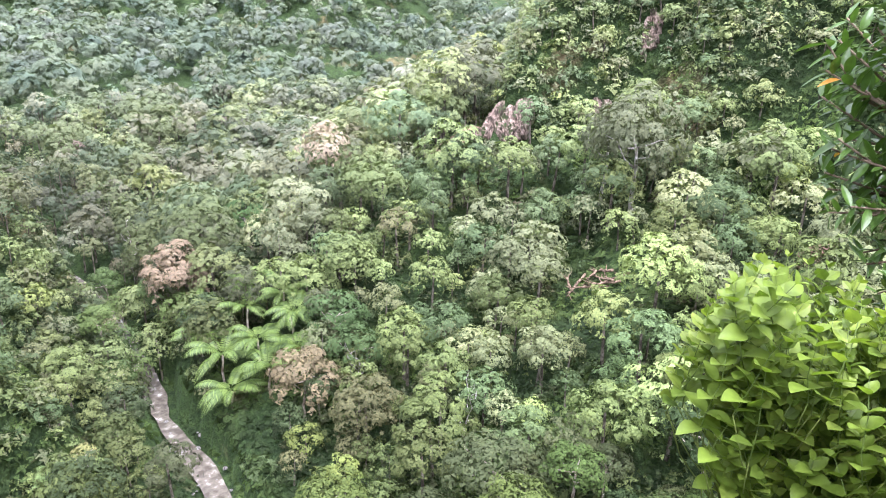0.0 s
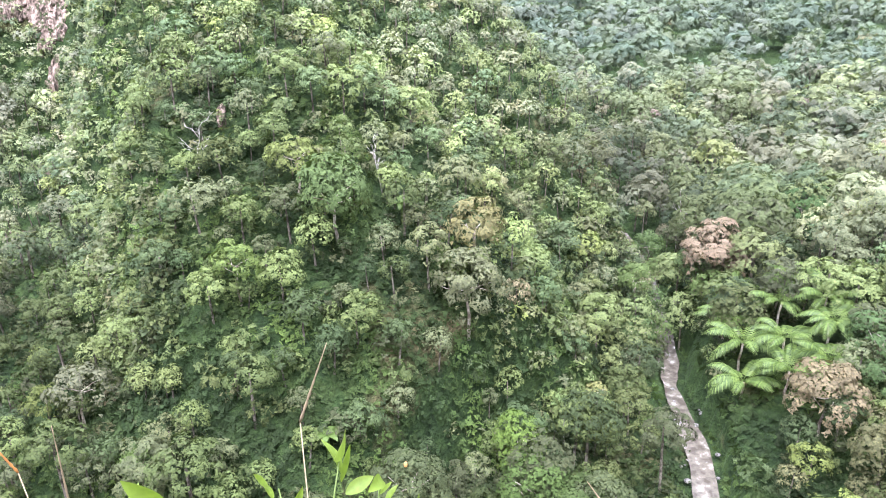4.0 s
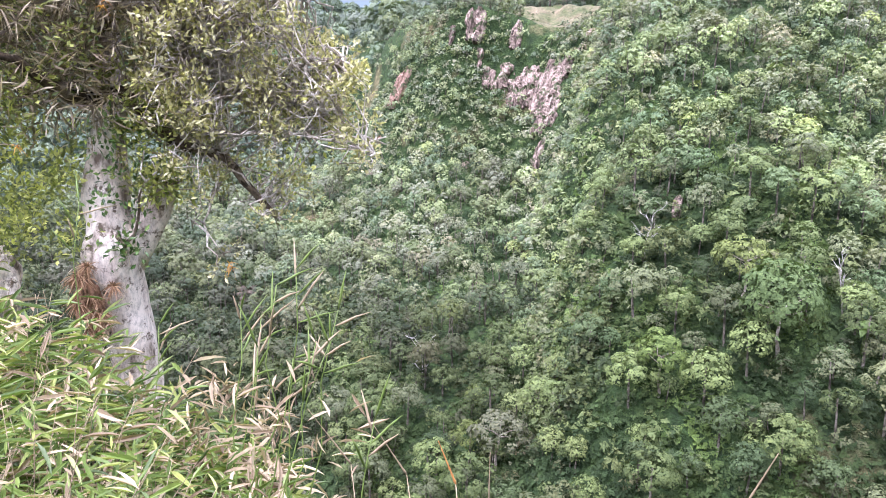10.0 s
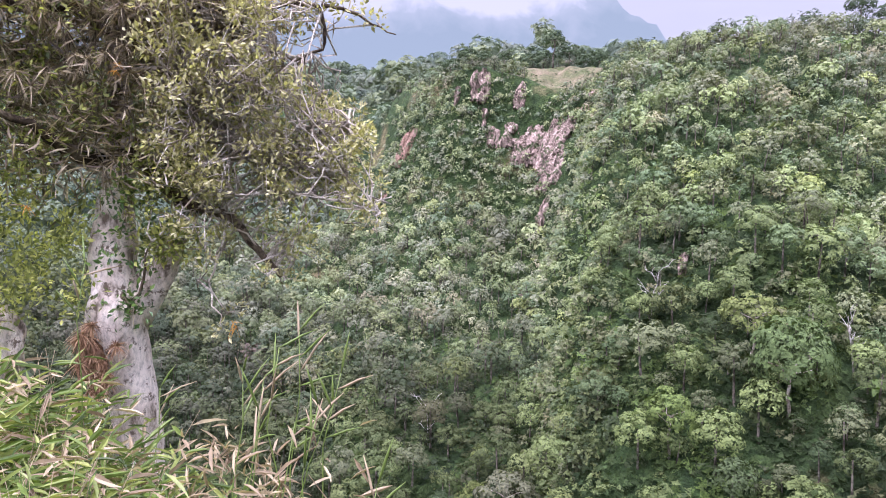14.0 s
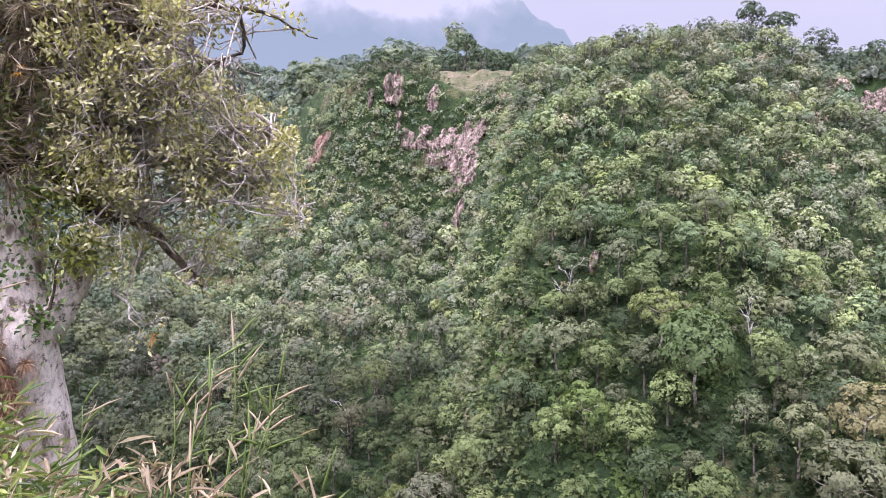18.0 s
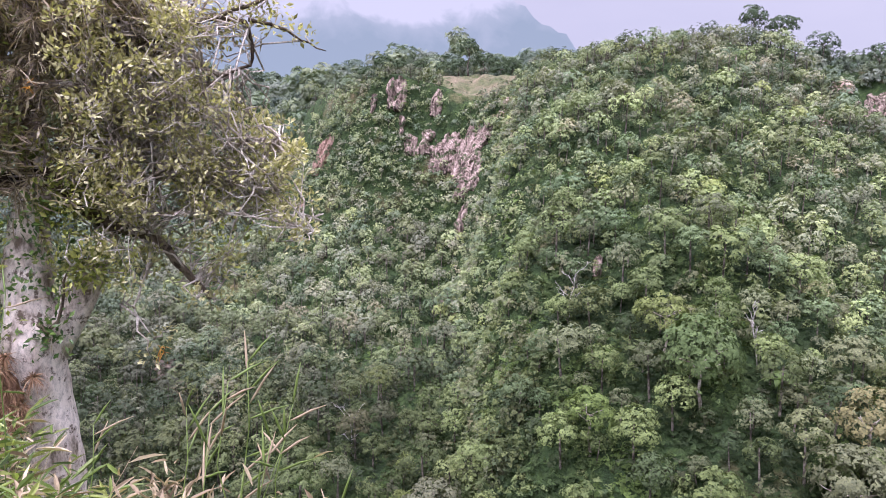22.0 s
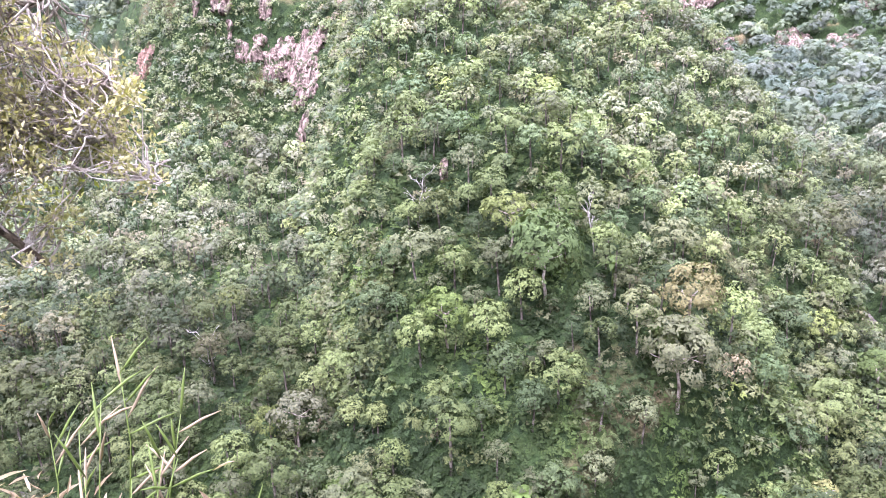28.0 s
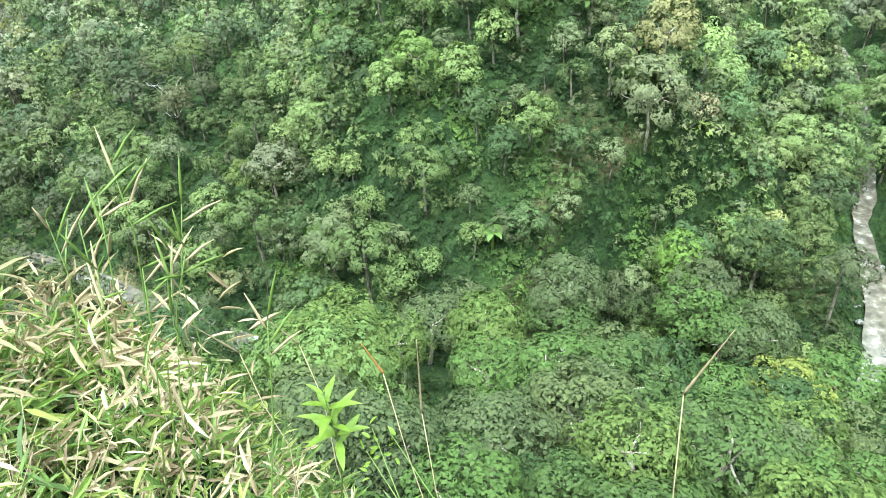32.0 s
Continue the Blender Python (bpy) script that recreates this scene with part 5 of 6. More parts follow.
    for a, e in [(-11.0, 8.1), (-9.6, 9.0), (-12.2, 7.5), (-13.6, 8.4), (-7.8, 9.0), (-5.4, 8.2), (-13.4, 9.4), (-8.8, 10.4), (-10.9, 10.4), (-11.6, 9.3), (-14.8, 9.8), (-15.6, 8.6), (-10.5, 8.6), (-11.5, 7.2), (-10.2, 9.8), (-12.6, 8.0), (-8.3, 9.5), (-6.2, 8.6), (-12.8, 10), (-14.5, 9.0), (-7.2, 10.4), (-9.2, 11), (-16.5, -13.5), (-17.6, -15.2)]:
        cl.append(at(a, e, 4.9))
    lv = []
    while len(lv) < 620:
        a, e = rn.uniform(-40, -23.5), rn.uniform(-13, 12)
        if (e < -1.5 and a > -26.8) or float(waves(np.array([a]), np.array([e * 1.5]), 4.2, 8)[0]) < -0.3:
            continue
        lv.append(at(a, e, rn.uniform(5.0, 7.0)))
    lv += [at(rn.uniform(-23.6, -19.2), rn.uniform(-9.2, -2), 5.1) for _ in range(26)]
    lv += [at(rn.normal(-21.2, 0.7), rn.normal(-8.6, 0.6), 5.05) for _ in range(10)]
    bm = bmesh.new()
    for c in cl:
        near = min(nodes_, key=lambda p: (p - c).length + r.uniform(0, 0.25))
        tube(bm, [p + off for p in limb_path(near, c, r.randint(0, 9999), 0.16, 5)], [0.0085, 0.007, 0.0055, 0.004, 0.002], 4)
    for k in range(1500):
        a, b = r.choice(nodes_), Vector(r.choice(cl))
        if (a - b).length < 0.75:
            tube(bm, [p + off for p in limb_path(a, b, k, 0.22, 5)], [0.008, 0.0065, 0.005, 0.0035, 0.002], 4)
    part("twig", bm, M_TWIG, t, "tangled bare grey twigs")

    def cloud(name, centres, per, spread, ln, mat, label):
        c = np.repeat(np.array([list(q + off) for q in centres]), per, 0)
        d = unit(rn.normal(size=c.shape) + np.array([0, 0, 0.25]))
        pos = c + d * (spread * rn.uniform(0.15, 1.0, len(c)) ** 0.6)[:, None]
        way = unit(d + 0.7 * rn.normal(size=c.shape) + np.array([0, 0, 0.3]))
        nr = unit(np.array([0, -0.2, 1.0]) + 0.7 * rn.normal(size=c.shape))
        leaf_part(name, t, mat, pos, way, nr, ln * rn.uniform(0.65, 1.3, len(c)), ln * 0.56 * rn.uniform(0.7, 1.2, len(c)), label, True)
    cloud("foliage", cl, 26, 0.08, 0.042, M_OLIVE, "small olive green leathery leaves")
    nest = [at(rn.uniform(-26.2, -22.6), rn.uniform(-14, -3.5), 5.12) for _ in range(34)] + [at(rn.normal(-24.2, 0.5), rn.normal(-13.0, 0.5), 5.05) for _ in range(9)]
    cloud("climber", nest, 9, 0.09, 0.05, M_GLOSSY, "dark leaves of a climber on the trunk")
    cloud("climber", lv, 28, 0.13, 0.05, M_VINE, "green climber leaves around the trunk")
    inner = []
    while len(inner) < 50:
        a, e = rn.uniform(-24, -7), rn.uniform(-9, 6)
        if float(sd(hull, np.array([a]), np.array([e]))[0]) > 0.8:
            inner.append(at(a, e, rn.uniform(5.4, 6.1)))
    # the darker climber colour stands for shade inside the crown
    cloud("foliage", inner, 24, 0.12, 0.055, M_VINE, "inner leaves coloured darker for the shade in the crown")
    strands = [at(rn.uniform(-41, -17.5), rn.uniform(2.6, 17), rn.uniform(5.2, 6.2)) for _ in range(210)]
    strands += [at(rn.uniform(-33, -18), rn.normal(-0.6, 0.9), rn.uniform(5.3, 5.6)) for _ in range(40)]
    strands += [at(rn.uniform(-23, -14.5), rn.uniform(7.4, 13), rn.uniform(5.2, 5.8)) for _ in range(80)]
    c = np.repeat(np.array([list(q + off) for q in strands]), 70, 0)
    pos = c + 0.2 * rn.normal(size=c.shape) * np.array([1, 1, 0.8])
    way = unit(rn.normal(size=c.shape) * np.array([1, 1, 0.6]) + np.array([0, 0, -0.5]))
    leaf_part("hanging_moss", t, M_MOSS, pos, way, unit(rn.normal(size=c.shape)), rn.uniform(0.07, 0.19, len(c)), rn.uniform(0.004, 0.009, len(c)), "dark brown tangled moss and dead plant matter", True)


near_tree()
M_ROTTEN = bark_material("rotten_wood", (0.09, 0.045, 0.025), (0.2, 0.105, 0.06), (0.3, 0.18, 0.115), 9.0)


def rotten_stump(az, el, r, w, h, seed, mat, label):
    p = at(az, el, r)
    bm = bmesh.new()
    bmesh.ops.create_icosphere(bm, subdivisions=4, radius=1.0)
    for v in bm.verts:
        q = v.co.copy()
        k = 1 + 0.35 * noise.noise(q * 1.6 + Vector((seed, 0, 0))) + 0.2 * noise.noise(Vector((q.x * 5, q.y * 5, q.z * 1.5)))
        v.co = Vector((q.x * w * k, q.y * w * k, q.z * h * k))
    me = bpy.data.meshes.new("rotten_stump")
    bm.to_mesh(me)
    bm.free()
    me.materials.append(mat)
    ob = new("rotten_stump", me)
    ob.location = p
    tagged(ob, label, "stump")


rotten_stump(-27.0, -16.6, 5.2, 0.085, 0.2, 4, M_ROTTEN, "rusty brown rotting stump beside the old tree")
rotten_stump(-32.4, -14.6, 5.6, 0.13, 0.24, 8, M_PALEBARK, "pale weathered stump in the grass")


def epiphyte(az, el, r, size, seed, mat, n=46, label="dry grey-brown spiky air plant growing on the tree"):
    """A rosette of thin arching blades."""
    rn = np.random.RandomState(seed)
    d = unit(rn.normal(size=(n, 3)) + np.array([0, -0.35, 0.1]))
    v, f = [], []
    for i in range(n):
        ln = size * rn.uniform(0.5, 1.15)
        side = unit(np.cross(d[i], rn.normal(size=3)))
        for k in range(4):
            s = k / 3
            c = d[i] * ln * s + np.array([0, 0, -0.6 * ln * s * s])
            w = 0.004 * (1 - 0.8 * s)
            v += [c + side * w, c - side * w]
        b = i * 8
        f += [(b + 2 * k, b + 2 * k + 1, b + 2 * k + 3, b + 2 * k + 2) for k in range(3)]
    ob = mesh_object("epiphyte", np.array(v), np.array(f), mat)
    ob.location = at(az, el, r)
    tagged(ob, label, "air plant", "air plants on the old tree")


rn = np.random.RandomState(31)
for i in range(210):
    a, e = rn.uniform(-38, -16.5), rn.uniform(3.2, 15)
    if a > -21 and e < 6:
        a -= 6
    epiphyte(a, e, rn.uniform(5.0, 5.6), rn.uniform(0.07, 0.15), 1700 + i, M_MOSS, 52)
for i, (a, e, s) in enumerate([(-24.0, -13.2, 0.12), (-23.3, 4.0, 0.2), (-22.4, 3.0, 0.2), (-15.2, 4.4, 0.13), (-14.6, 3.6, 0.11), (-24.2, -2.2, 0.16), (-25.4, -2.6, 0.16), (-19.4, -6.0, 0.13), (-26.6, 2.4, 0.22), (-29.5, 2.8, 0.24), (-21.0, 6.2, 0.2), (-16.4, -6.8, 0.1), (-23.9, -6.2, 0.1), (-27.0, -14.0, 0.14)]):
    epiphyte(a, e, 5.15, s, 760 + i, M_MOSS, 50)
M_DEADMOSS = leaf_material("dead_moss", (0.12, 0.06, 0.03), (0.26, 0.15, 0.08), (0.4, 0.26, 0.15), 0.9, 0.1)
for i in range(18):
    a, e, s = rn.normal(-26.9, 0.6), rn.uniform(-19.5, -14), rn.uniform(0.06, 0.11)
    epiphyte(a, e, 5.05, s, 790 + i, M_DEADMOSS, 90, "rusty brown tuft of dead hanging moss beside the trunk")
for i, (a, e) in enumerate([(-24.2, 4.0), (-24.0, 4.4), (-16.6, -15.0), (-16.8, -14.7), (-30.4, -5.4)]):
    epiphyte(a, e, 5.0, 0.07, 780 + i, M_ORANGE, 9, "small withered orange-brown leaf tuft")


def grass_bank():
    """Leafy grass along the edge of the ledge, green and dry."""
    rn = np.random.RandomState(77)
    lists = {"grass": [], "dry_grass": []}
    stems = []
    n = 0
    while n < 2300:
        a, r = rn.uniform(-52, 5), rn.uniform(1.0, 5.2)
        x, y = r * math.sin(radians(a)), r * math.cos(radians(a))
        e = float(sd(LEDGE, np.array([x]), np.array([y]))[0])
        if e < -0.6 or (e > 0.9 and r < 2.2) or e > 2.2:
            continue
        if a > -7 and r < 1.7:
            continue
        n += 1
        h = (0.26 + 0.54 * float(smooth(-20, -31, np.array(a)))) * rn.uniform(0.55, 1.2)
        z = gz(x, y)
        lean = rn.normal(0, 0.16, 2)
        dry = rn.uniform() < (0.12 + 0.2 * math.exp(-((a + 12) / 7) ** 2))
        pts = [np.array([x + lean[0] * k / 4 * h * 1.5, y + lean[1] * k / 4 * h * 1.5, z + h * k / 4 - 0.1 * h * (k / 4) ** 2]) for k in range(5)]
        stems.append(pts)
        for k in range(rn.randint(6, 11)):
            s = rn.uniform(0.25, 1.0) * 4
            i = min(int(s), 3)
            p = pts[i] + (pts[i + 1] - pts[i]) * (s - i)
            ang = rn.uniform(0, 6.283)
            way = np.array([math.cos(ang), math.sin(ang), rn.uniform(-0.5, 0.9)])
            lists["dry_grass" if (dry or rn.uniform() < 0.13) else "grass"].append((p, way, rn.uniform(0.06, 0.16) * min(max(r / 2.6, 0.42), 1.25)))
    for k in range(130):
        a, e, r = min(rn.normal(-15, 4.5), -7), rn.normal(-30, 3), rn.uniform(2.0, 2.6)
        lists["dry_grass"].append((np.array(at(a, e, r)), rn.normal(size=3) * np.array([1, 1, 0.5]) + np.array([0.3, 0, -0.2]), rn.uniform(0.05, 0.12)))
    for a0, e0 in [(-17.8, -24.0), (-14.0, -26.6), (-20.5, -27)]:
        for k in range(60):
            lists["dry_grass"].append((np.array(at(a0 + rn.normal(0, 0.8), e0 + rn.normal(-1, 1.2), 3.0)), rn.normal(size=3) * 0.5 + np.array([0, 0, 0.5]), rn.uniform(0.05, 0.12)))
    for name, mat, lab in (("grass", M_GRASS, "lush green and yellow grass tufts on the ledge edge"), ("dry_grass", M_STRAW, "dry straw-coloured grass leaves on the ledge edge")):
        q = lists[name]
        pos, way, ln = np.array([k[0] for k in q]), np.array([k[1] for k in q]), np.array([k[2] for k in q])
        v, f = leaves(pos, way, unit(np.array([0, 0, 1.0]) + 0.5 * rn.normal(size=pos.shape)), ln, 0.14 * ln + 0.002)
        tagged(mesh_object(name, v, f, mat), lab, "grass", kind="stuff")
    bm = bmesh.new()
    for pts in stems[::2]:
        tube(bm, pts, [0.0028, 0.0026, 0.0022, 0.0018, 0.001], 3)
    me = bpy.data.meshes.new("grass_stems")
    bm.to_mesh(me)
    bm.free()
    me.materials.append(M_STRAW)
    tagged(new("grass_stems", me), "thin dry grass stems on the ledge edge", "grass", kind="stuff")


grass_bank()


def seedhead(top, root, seed, n=5, ln=0.15):
    t = thing("grass_seedhead", "slender green grass stalk with spreading seed spikes", "grass stalk", "seeding grass stalks", root)
    r = random.Random(seed)
    top = Vector(top) - Vector(root)
    bm = bmesh.new()
    pts = limb_path((0, 0, 0), top, seed, 0.05, 6)
    tube(bm, pts, [0.0035, 0.0032, 0.003, 0.0026, 0.0022, 0.0016], 5)
    part("stalk", bm, M_GRASS, t)
    for k in range(n):
        s = top - (top - pts[4]) * (0.22 * k)
        d = Vector((r.uniform(-0.3, 0.9), r.uniform(-0.4, 0.4), r.uniform(0.15, 0.9))).normalized()
        bm = bmesh.new()
        e = s + d * ln * r.uniform(0.7, 1.2)
        tube(bm, [s, s.lerp(e, 0.25), s.lerp(e, 0.6) + Vector((0, 0, 0.004)), e], [0.0012, 0.0045, 0.004, 0.0008], 5)
        part("spike", bm, M_STRAW if k % 2 else M_GRASS, t)


def foot(az, r):
    x, y = r * math.sin(radians(az)), r * math.cos(radians(az))
    return Vector((x, y, gz(x, y)))


for i, (a, e, r, da) in enumerate([(-13.3, -16.8, 2.3, -4), (-10.3, -21.4, 2.2, -6), (-11.7, -15.6, 2.4, -3), (-9.2, -21.6, 2.2, -7), (-5.5, -27.6, 2.0, -6), (-14.6, -19, 2.5, -3), (-12.2, -22.5, 2.3, -5), (-16.2, -18.5, 2.6, -3), (-8.4, -19.0, 2.3, -5), (-15, -21.5, 2.3, -3), (-22.4, -19.0, 3.0, -2), (-27, -9.5, 3.4, -1)]):
    seedhead(at(a, e, r), foot(a + da, r * 0.93), 800 + i, 5 if i % 3 else 4)


def grass_spike(tip, low, root, seed, mat, label):
    t = thing("grass_spike", label, "grass stalk", "dry grass spikes", root)
    tip, low = Vector(tip) - Vector(root), Vector(low) - Vector(root)
    bm = bmesh.new()
    tube(bm, limb_path((0, 0, 0), low, seed, 0.04, 5), [0.0022, 0.002, 0.0018, 0.0016, 0.0014], 5)
    part("stalk", bm, M_STRAW, t)
    bm = bmesh.new()
    n = 14
    tube(bm, [low.lerp(tip, k / n) for k in range(n + 1)], [(0.0042 if k % 2 else 0.0028) * (1 - 0.75 * k / n) for k in range(n + 1)], 6)
    part("spike", bm, mat, t)


for i, (a1, e1, a2, e2, r, rust) in enumerate([(0.1, -29.3, 1.7, -32.4, 1.7, 1), (-11.2, -26.4, -7.6, -30.7, 2.2, 0), (-5.6, -27.9, -2.7, -31.6, 2.2, 0), (4.7, -30.0, 4.7, -36.5, 1.67, 0), (28.0, -27.3, 25.1, -33.2, 1.3, 0), (51.4, -37.2, 53.7, -39.1, 1.6, 0)]):
    low = at(a2, e2, r)
    x, y = low.x * 0.82, low.y * 0.82
    grass_spike(at(a1, e1, r), low, (x + 0.05, y, gz(x, y)), 840 + i, M_RUST if rust else M_STRAW, "rust-orange bristly grass spike leaning over the edge" if rust else "dry straw-coloured grass spike leaning over the edge")


def leaf_mesh(name, ln, wd, curl, mat, notch=0.0):
    """One broad leaf with a folded midrib and a curled blade."""
    bm = bmesh.new()
    rows = []
    n = 7
    for i in range(n + 1):
        s = i / n
        w = wd * 0.5 * math.sin(math.pi * min(s * 0.97 + 0.02, 1)) ** 0.75 * (1.15 - 0.35 * s)
        zc = -curl * ln * s * s
        up = 0.28 * w
        rows.append([bm.verts.new((ln * s, -w, zc + up)), bm.verts.new((ln * s, -w * 0.5, zc + up * 0.35)), bm.verts.new((ln * s, 0, zc)), bm.verts.new((ln * s, w * 0.5, zc + up * 0.35)), bm.verts.new((ln * s, w, zc + up))])
    for p, q in zip(rows, rows[1:]):
        for k in range(4):
            f = bm.faces.new((p[k], p[k + 1], q[k + 1], q[k]))
            f.smooth = True
    me = bpy.data.meshes.new(name)
    bm.to_mesh(me)
    bm.free()
    me.materials.append(mat)
    return me


def put_leaf(me, parent, pos, way, up=(0, 0, 1), scale=1.0, label=""):
    x = Vector(way).normalized()
    y = Vector(up).cross(x).normalized()
    z = x.cross(y)
    ob = new("leaf", me)
    ob.parent = parent
    m = Matrix((x, y, z)).transposed().to_4x4()
    ob.matrix_basis = Matrix.Translation(pos) @ m @ Matrix.Scale(scale, 4)
    return tagged(ob, label)


def front_plant():
    r = random.Random(9)
    root = foot(22, 0.62)
    t = thing("broadleaf_sapling", "low sapling with broad light green leaves, some insect-eaten", "plant", "", root)
    kinds = [leaf_mesh("leaf", 0.1, 0.044, c, M_BUSH) for c in (0.2, 0.45, -0.2)]
    tips = [(13.5, -32.6, 1.35, 1.25), (11.9, -34.4, 1.33, 1.05), (14.6, -36.0, 1.3, 1.0), (30.2, -31.6, 1.32, 1.2), (33.9, -32.9, 1.32, 0.85), (24.2, -33.2, 1.36, 0.75), (25.6, -34.3, 1.36, 0.65), (22.6, -36.6, 1.3, 0.8), (19.6, -35.4, 1.34, 0.75), (8.0, -36.6, 1.3, 0.55), (16.6, -36.6, 1.3, 0.9),
            (21.2, -37.5, 1.28, 0.9), (27.4, -36.3, 1.3, 0.8), (30.4, -37.6, 1.28, 0.9), (37.6, -38.4, 1.26, 0.8), (35.6, -36.0, 1.3, 0.8), (42.4, -36.6, 1.3, 0.75), (18.0, -38.6, 1.25, 0.9), (24.4, -39.2, 1.24, 0.9), (12.8, -38.2, 1.25, 0.9), (33.0, -39.0, 1.24, 0.9), (40.5, -40.0, 1.2, 0.8), (28.0, -40.5, 1.2, 0.9), (46.5, -38.6, 1.25, 0.7), (-1.4, -34.6, 1.5, 0.5), (0.2, -35.6, 1.5, 0.5), (-2.2, -36.4, 1.5, 0.5), (9.5, -40.5, 1.25, 0.8), (51.0, -39.4, 1.25, 0.6)]
    for i, (a, e, d, s) in enumerate(tips):
        tip = at(a, e - (4.6 if i < 24 else 0), d * (0.6 if i not in (24, 25, 26) else 1.0)) - root
        low = Vector((tip.x * 0.55, tip.y * 0.55, max(tip.z - 0.3, 0.02)))
        bm = bmesh.new()
        tube(bm, limb_path(low, tip, 900 + i, 0.06, 4), [0.0022, 0.002, 0.0016, 0.001], 5)
        if i % 3 == 0:
            tube(bm, limb_path((0, 0, 0), low, 930 + i, 0.08, 4), [0.003, 0.003, 0.0026, 0.0022], 5)
        part("stem", bm, M_GRASS, t)
        for k in range(6 if i > 4 else 5):
            ang = r.uniform(0, 6.28)
            way = Vector((math.cos(ang), math.sin(ang) * 0.6, r.uniform(0.3, 1.8) if k < 3 else r.uniform(-0.3, 0.7)))
            put_leaf(kinds[(i + k) % 3], t, tip - Vector((r.uniform(-0.012, 0.012), r.uniform(-0.012, 0.012), 0.022 * k)), way, (r.uniform(-0.9, 0.9), r.uniform(-1, 0.3), 0.6), s * 0.52 * (1.0 if k == 0 else r.uniform(0.55, 0.85)))
    bm = bmesh.new()
    bmesh.ops.create_icosphere(bm, subdivisions=2, radius=0.0026)
    for v in bm.verts:
        v.co.z *= 1.7
    bud = part("bud", bm, M_RUST, t, "small reddish bud")
    bud.location = at(36.6, -36.6, 0.78) - root


front_plant()


def lance_sapling(az, el, r, height, seed, n=15):
    """A short upright shoot with narrow leaves spiralling round it."""
    top = at(az, el, r)
    x, y = top.x * 0.97, top.y * 0.97
    root = Vector((x, y, gz(x, y)))
    t = thing("sapling", "young sapling with narrow pointed green leaves round its stem", "plant", "saplings at the edge", root)
    q = random.Random(seed)
    tip = top - root
    bm = bmesh.new()
    path = limb_path((0, 0, 0), tip, seed, 0.03, 6)
    tube(bm, path, [0.004, 0.0038, 0.0034, 0.003, 0.0025, 0.0015], 6)
    part("stem", bm, M_GRASS, t)
    kinds = [leaf_mesh("leaf", 0.1, 0.026, c, M_BUSH) for c in (0.15, 0.35)]
    grow = (path[5] - path[4]).normalized()
    for k in range(n):
        a = k * 2.4
        out = Vector((math.cos(a), math.sin(a), 0.25 + 0.9 * (1 - k / n)))
        put_leaf(kinds[k % 2], t, tip - grow * height * (k / n), out, (0, 0, 1), q.uniform(0.7, 1.1) * (0.6 + 0.5 * min(1, k / 5)))


for i, (a, e, r) in enumerate([(12.85, -49.22, 1.9), (1.77, -51.29, 1.75), (-2.69, -34.23, 1.9), (22.43, -54.46, 1.8)]):
    lance_sapling(a, e, r, 0.24, 870 + i, 15 + i % 3)


def leafy_bush():
    r = random.Random(12)
    root = foot(108, 2.5)
    t = thing("leafy_bush", "dense bush with bright light green pointed leaves", "bush", "", root)
    kinds = [leaf_mesh("leaf", 0.058, 0.042, c, M_BUSH) for c in (0.2, 0.45, 0.05, 0.3)]
    shoots = []
    while len(shoots) < 560:
        a, e = r.uniform(99.2, 124), r.uniform(-39, -17)
        left = 101.0 + max(0, -23 - e) * 0.62 + max(0, e + 22) * 0.62
        top = -17.0 - 1.6 * math.sin(a * 2.1) ** 2
        if a < left or e > top:
            continue
        shoots.append((a, e, 2.0 + 0.75 * r.random()))
    shoots.sort(key=lambda q: q[2])
    rest = []
    for i, (a, e, d) in enumerate(shoots):
        tip = at(a + 0.5, e + 3.2, d) - root
        grow = Vector((r.uniform(-0.5, 0.35), r.uniform(-0.5, 0.5), 1.0)).normalized()
        ln = r.uniform(0.2, 0.32)
        low = tip - grow * ln
        bm = bmesh.new()
        tube(bm, limb_path(low, tip, 950 + i, 0.05, 4), [0.0018, 0.0016, 0.0014, 0.001], 5)
        tube(bm, limb_path((low.x * 0.3, low.y * 0.3, max(low.z - 0.5, 0)), low, 1020 + i, 0.08, 4), [0.003, 0.0026, 0.0022, 0.0018], 5)
        part("stem", bm, M_GRASS, t)
        side = grow.orthogonal().normalized()
        for k in range(6):
            p = tip - grow * ln * (k / 6)
            q = Matrix.Rotation(k * 1.571 + r.uniform(-0.3, 0.3), 3, grow) @ side
            s = (0.55 if k == 0 else 0.85 + 0.1 * k) * r.uniform(0.8, 1.15)
            for sg in (1, -1):
                way = q * sg + grow * (1.6 if k == 0 else 0.95 - 0.14 * k)
                if i < 30:
                    put_leaf(kinds[(i + k) % 4], t, p, way, grow, s)
                else:
                    rest.append((p, way, grow + Vector((r.uniform(-0.6, 0.6), r.uniform(-0.6, 0.6), 0)), s))
    leaf_part("foliage", t, M_BUSH, np.array([list(q[0]) for q in rest]), np.array([list(q[1]) for q in rest]), np.array([list(q[2]) for q in rest]), 0.058 * np.array([q[3] for q in rest]), 0.046 * np.array([q[3] for q in rest]))


leafy_bush()


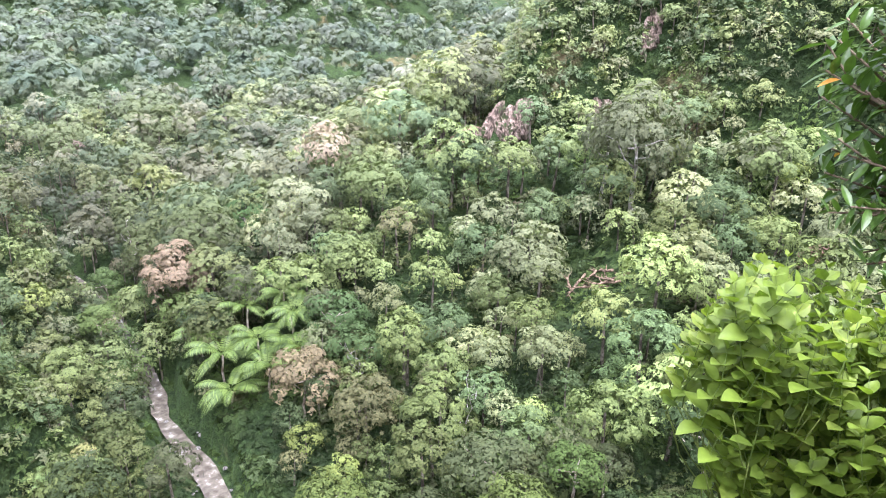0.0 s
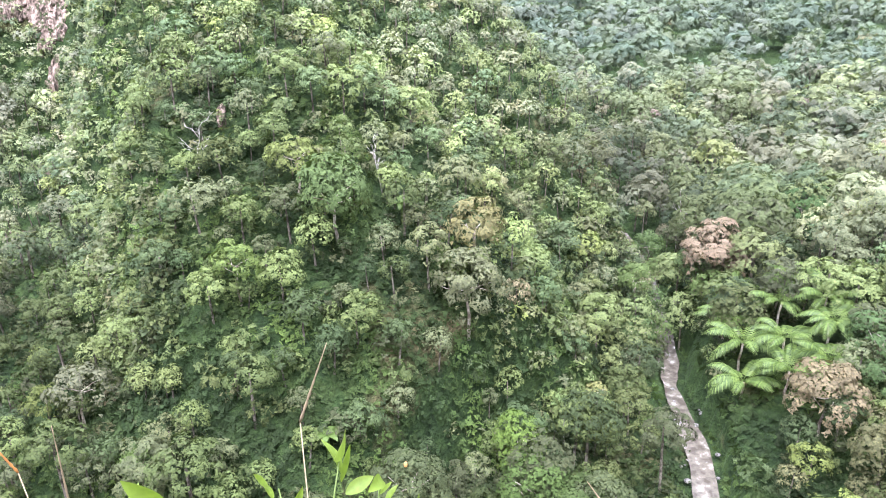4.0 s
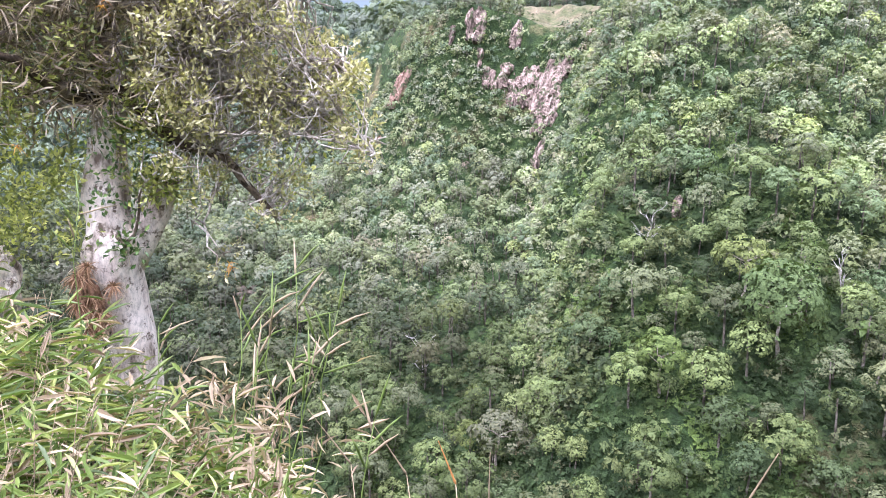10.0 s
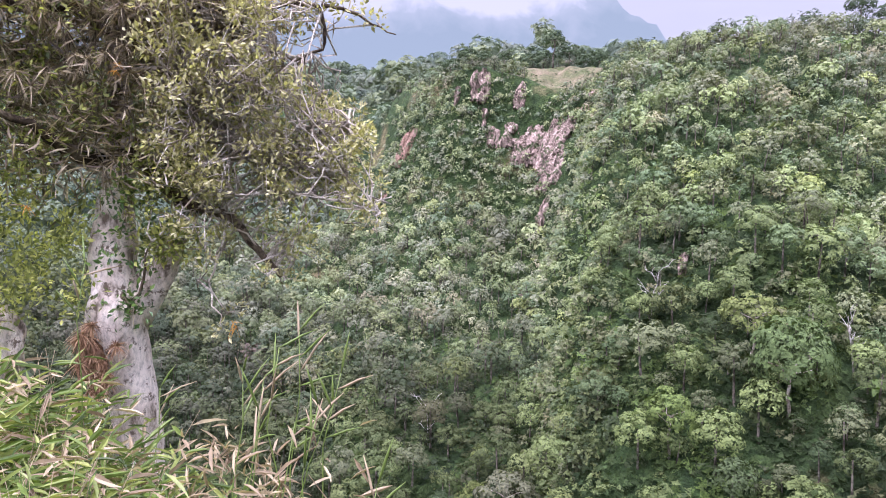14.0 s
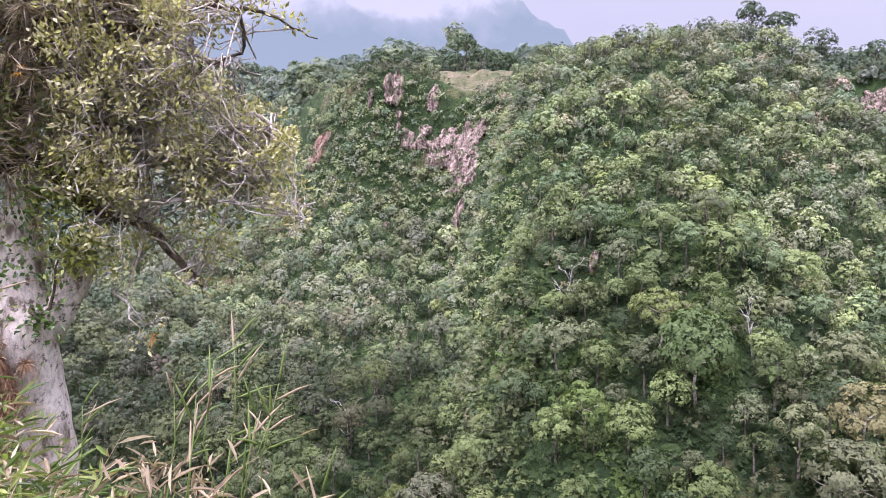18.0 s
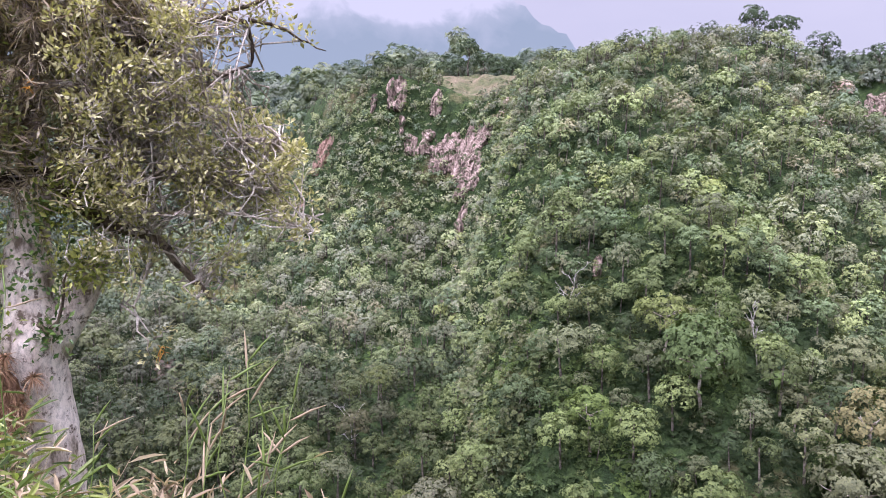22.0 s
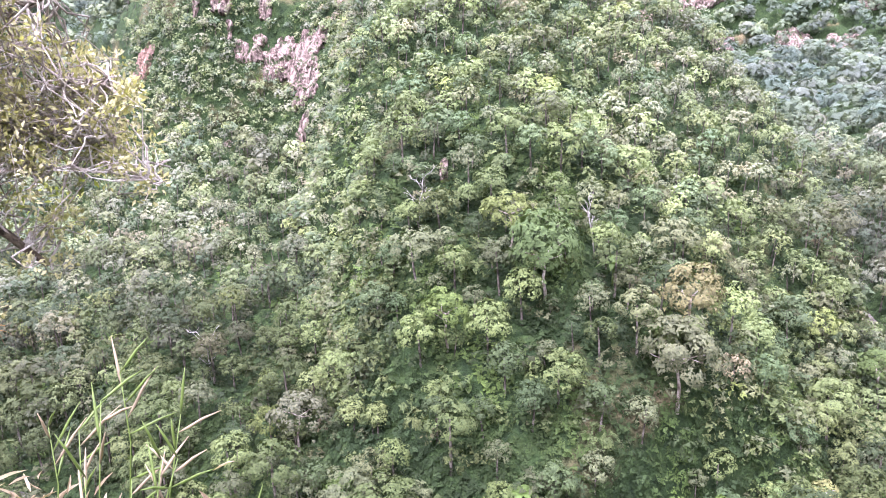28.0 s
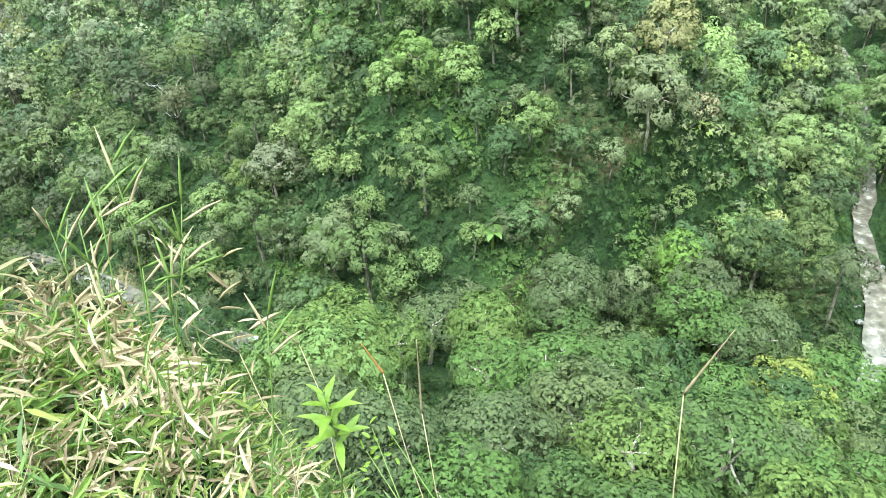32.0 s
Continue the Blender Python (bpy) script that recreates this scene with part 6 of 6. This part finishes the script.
def glossy_tree():
    r = random.Random(15)
    root = foot(122, 2.9)
    t = thing("glossy_leaved_tree", "small tree with dark glossy lance-shaped leaves in whorls", "tree", "", root)
    kinds = [leaf_mesh("leaf", 0.085, 0.027, c, M_GLOSSY) for c in (0.05, 0.15, 0.3)]
    gold = leaf_mesh("leaf", 0.095, 0.03, 0.3, M_ORANGE)
    ends = [(105.6, 0.5), (108.3, 1.8), (111.5, -1.0), (105.0, -2.6), (107.6, -4.2), (110.6, -5.6), (106.2, -7.6), (108.8, -8.6), (112.5, -9.0), (106.4, -10.4), (109.4, -11.6), (111.8, -13.4), (109.6, -14.8), (113.2, -16.2), (113.5, -4.0), (114.5, 1.0), (110.4, 3.6), (106.8, 4.6), (115, -12), (111.5, -17.6)]
    ends += [(a + r.uniform(-0.4, 3), e + r.uniform(-2, 2)) for a, e in ends * 5]
    hub = at(121, -9, 2.7) - root
    bm = bmesh.new()
    tube(bm, limb_path((0, 0, -0.1), hub, 1100, 0.05, 6), [0.06, 0.055, 0.05, 0.046, 0.042, 0.035], 9)
    part("trunk", bm, M_BROWNBARK, t)
    for i, (a, e) in enumerate(ends):
        c = at(a + 2.0, e + 1.2, 2.45 + 0.35 * r.random()) - root
        bm = bmesh.new()
        path = limb_path(hub, c, 1101 + i, 0.08, 5)
        tube(bm, path, [0.009, 0.008, 0.0065, 0.005, 0.003], 6)
        part("branch", bm, M_BROWNBARK, t)
        d = (path[4] - path[3]).normalized()
        side = d.orthogonal().normalized()
        for k in range(13):
            q = Matrix.Rotation(k * 2.4, 3, d) @ side
            p = c - d * 0.012 * k
            put_leaf(gold if (i == 3 and k == 4) or (i == 6 and k == 3) else kinds[(i + k) % 3], t, p, q + d * r.uniform(0.1, 0.9), (r.uniform(-0.4, 0.4), r.uniform(-0.4, 0.4), 1), r.uniform(0.6, 1.15))


glossy_tree()


# ---- the grassy field on the plateau ----
def plateau_field():
    u, v = np.meshgrid(np.linspace(0, 1, 14), np.linspace(0, 2 * np.pi, 40, endpoint=False), indexing="ij")
    x, y = 33 + 15 * u * np.cos(v), 199 + 27 * u * np.sin(v)
    z = ground_z(x, y) + 0.5 - 1.2 * (u > 0.97)
    m, nodes, links, b = material("dry_pasture", 0.95, 0.1)
    geo = nodes.new("ShaderNodeNewGeometry")
    n1, n2 = noise_tex(nodes, links, 0.25, 5, geo.outputs["Position"]), noise_tex(nodes, links, 1.8, 5, geo.outputs["Position"])
    c1 = ramp(nodes, [(0.35, (0.06, 0.072, 0.03)), (0.52, (0.1, 0.095, 0.052)), (0.68, (0.15, 0.12, 0.08))])
    c2 = ramp(nodes, [(0.3, (0.6, 0.6, 0.6)), (0.7, (1.2, 1.2, 1.15))])
    links.new(n1.outputs["Fac"], c1.inputs[0])
    links.new(n2.outputs["Fac"], c2.inputs[0])
    links.new(mixed(nodes, links, "MULTIPLY", 1.0, c1.outputs[0], c2.outputs[0]), b.inputs["Base Color"])
    bump_from(nodes, links, b, n2.outputs["Fac"], 0.8, 0.4)
    f = grid_faces(14, 40)
    wrap = np.array([[i * 40 + 39, (i + 1) * 40 + 39, (i + 1) * 40, i * 40] for i in range(13)])
    ob = mesh_object("field", np.stack([x, y, z], -1).reshape(-1, 3), np.concatenate([f, wrap])[:, ::-1], m, True)
    tagged(ob, "dry brownish pasture sloping on the plateau top", "field", kind="structure")


plateau_field()
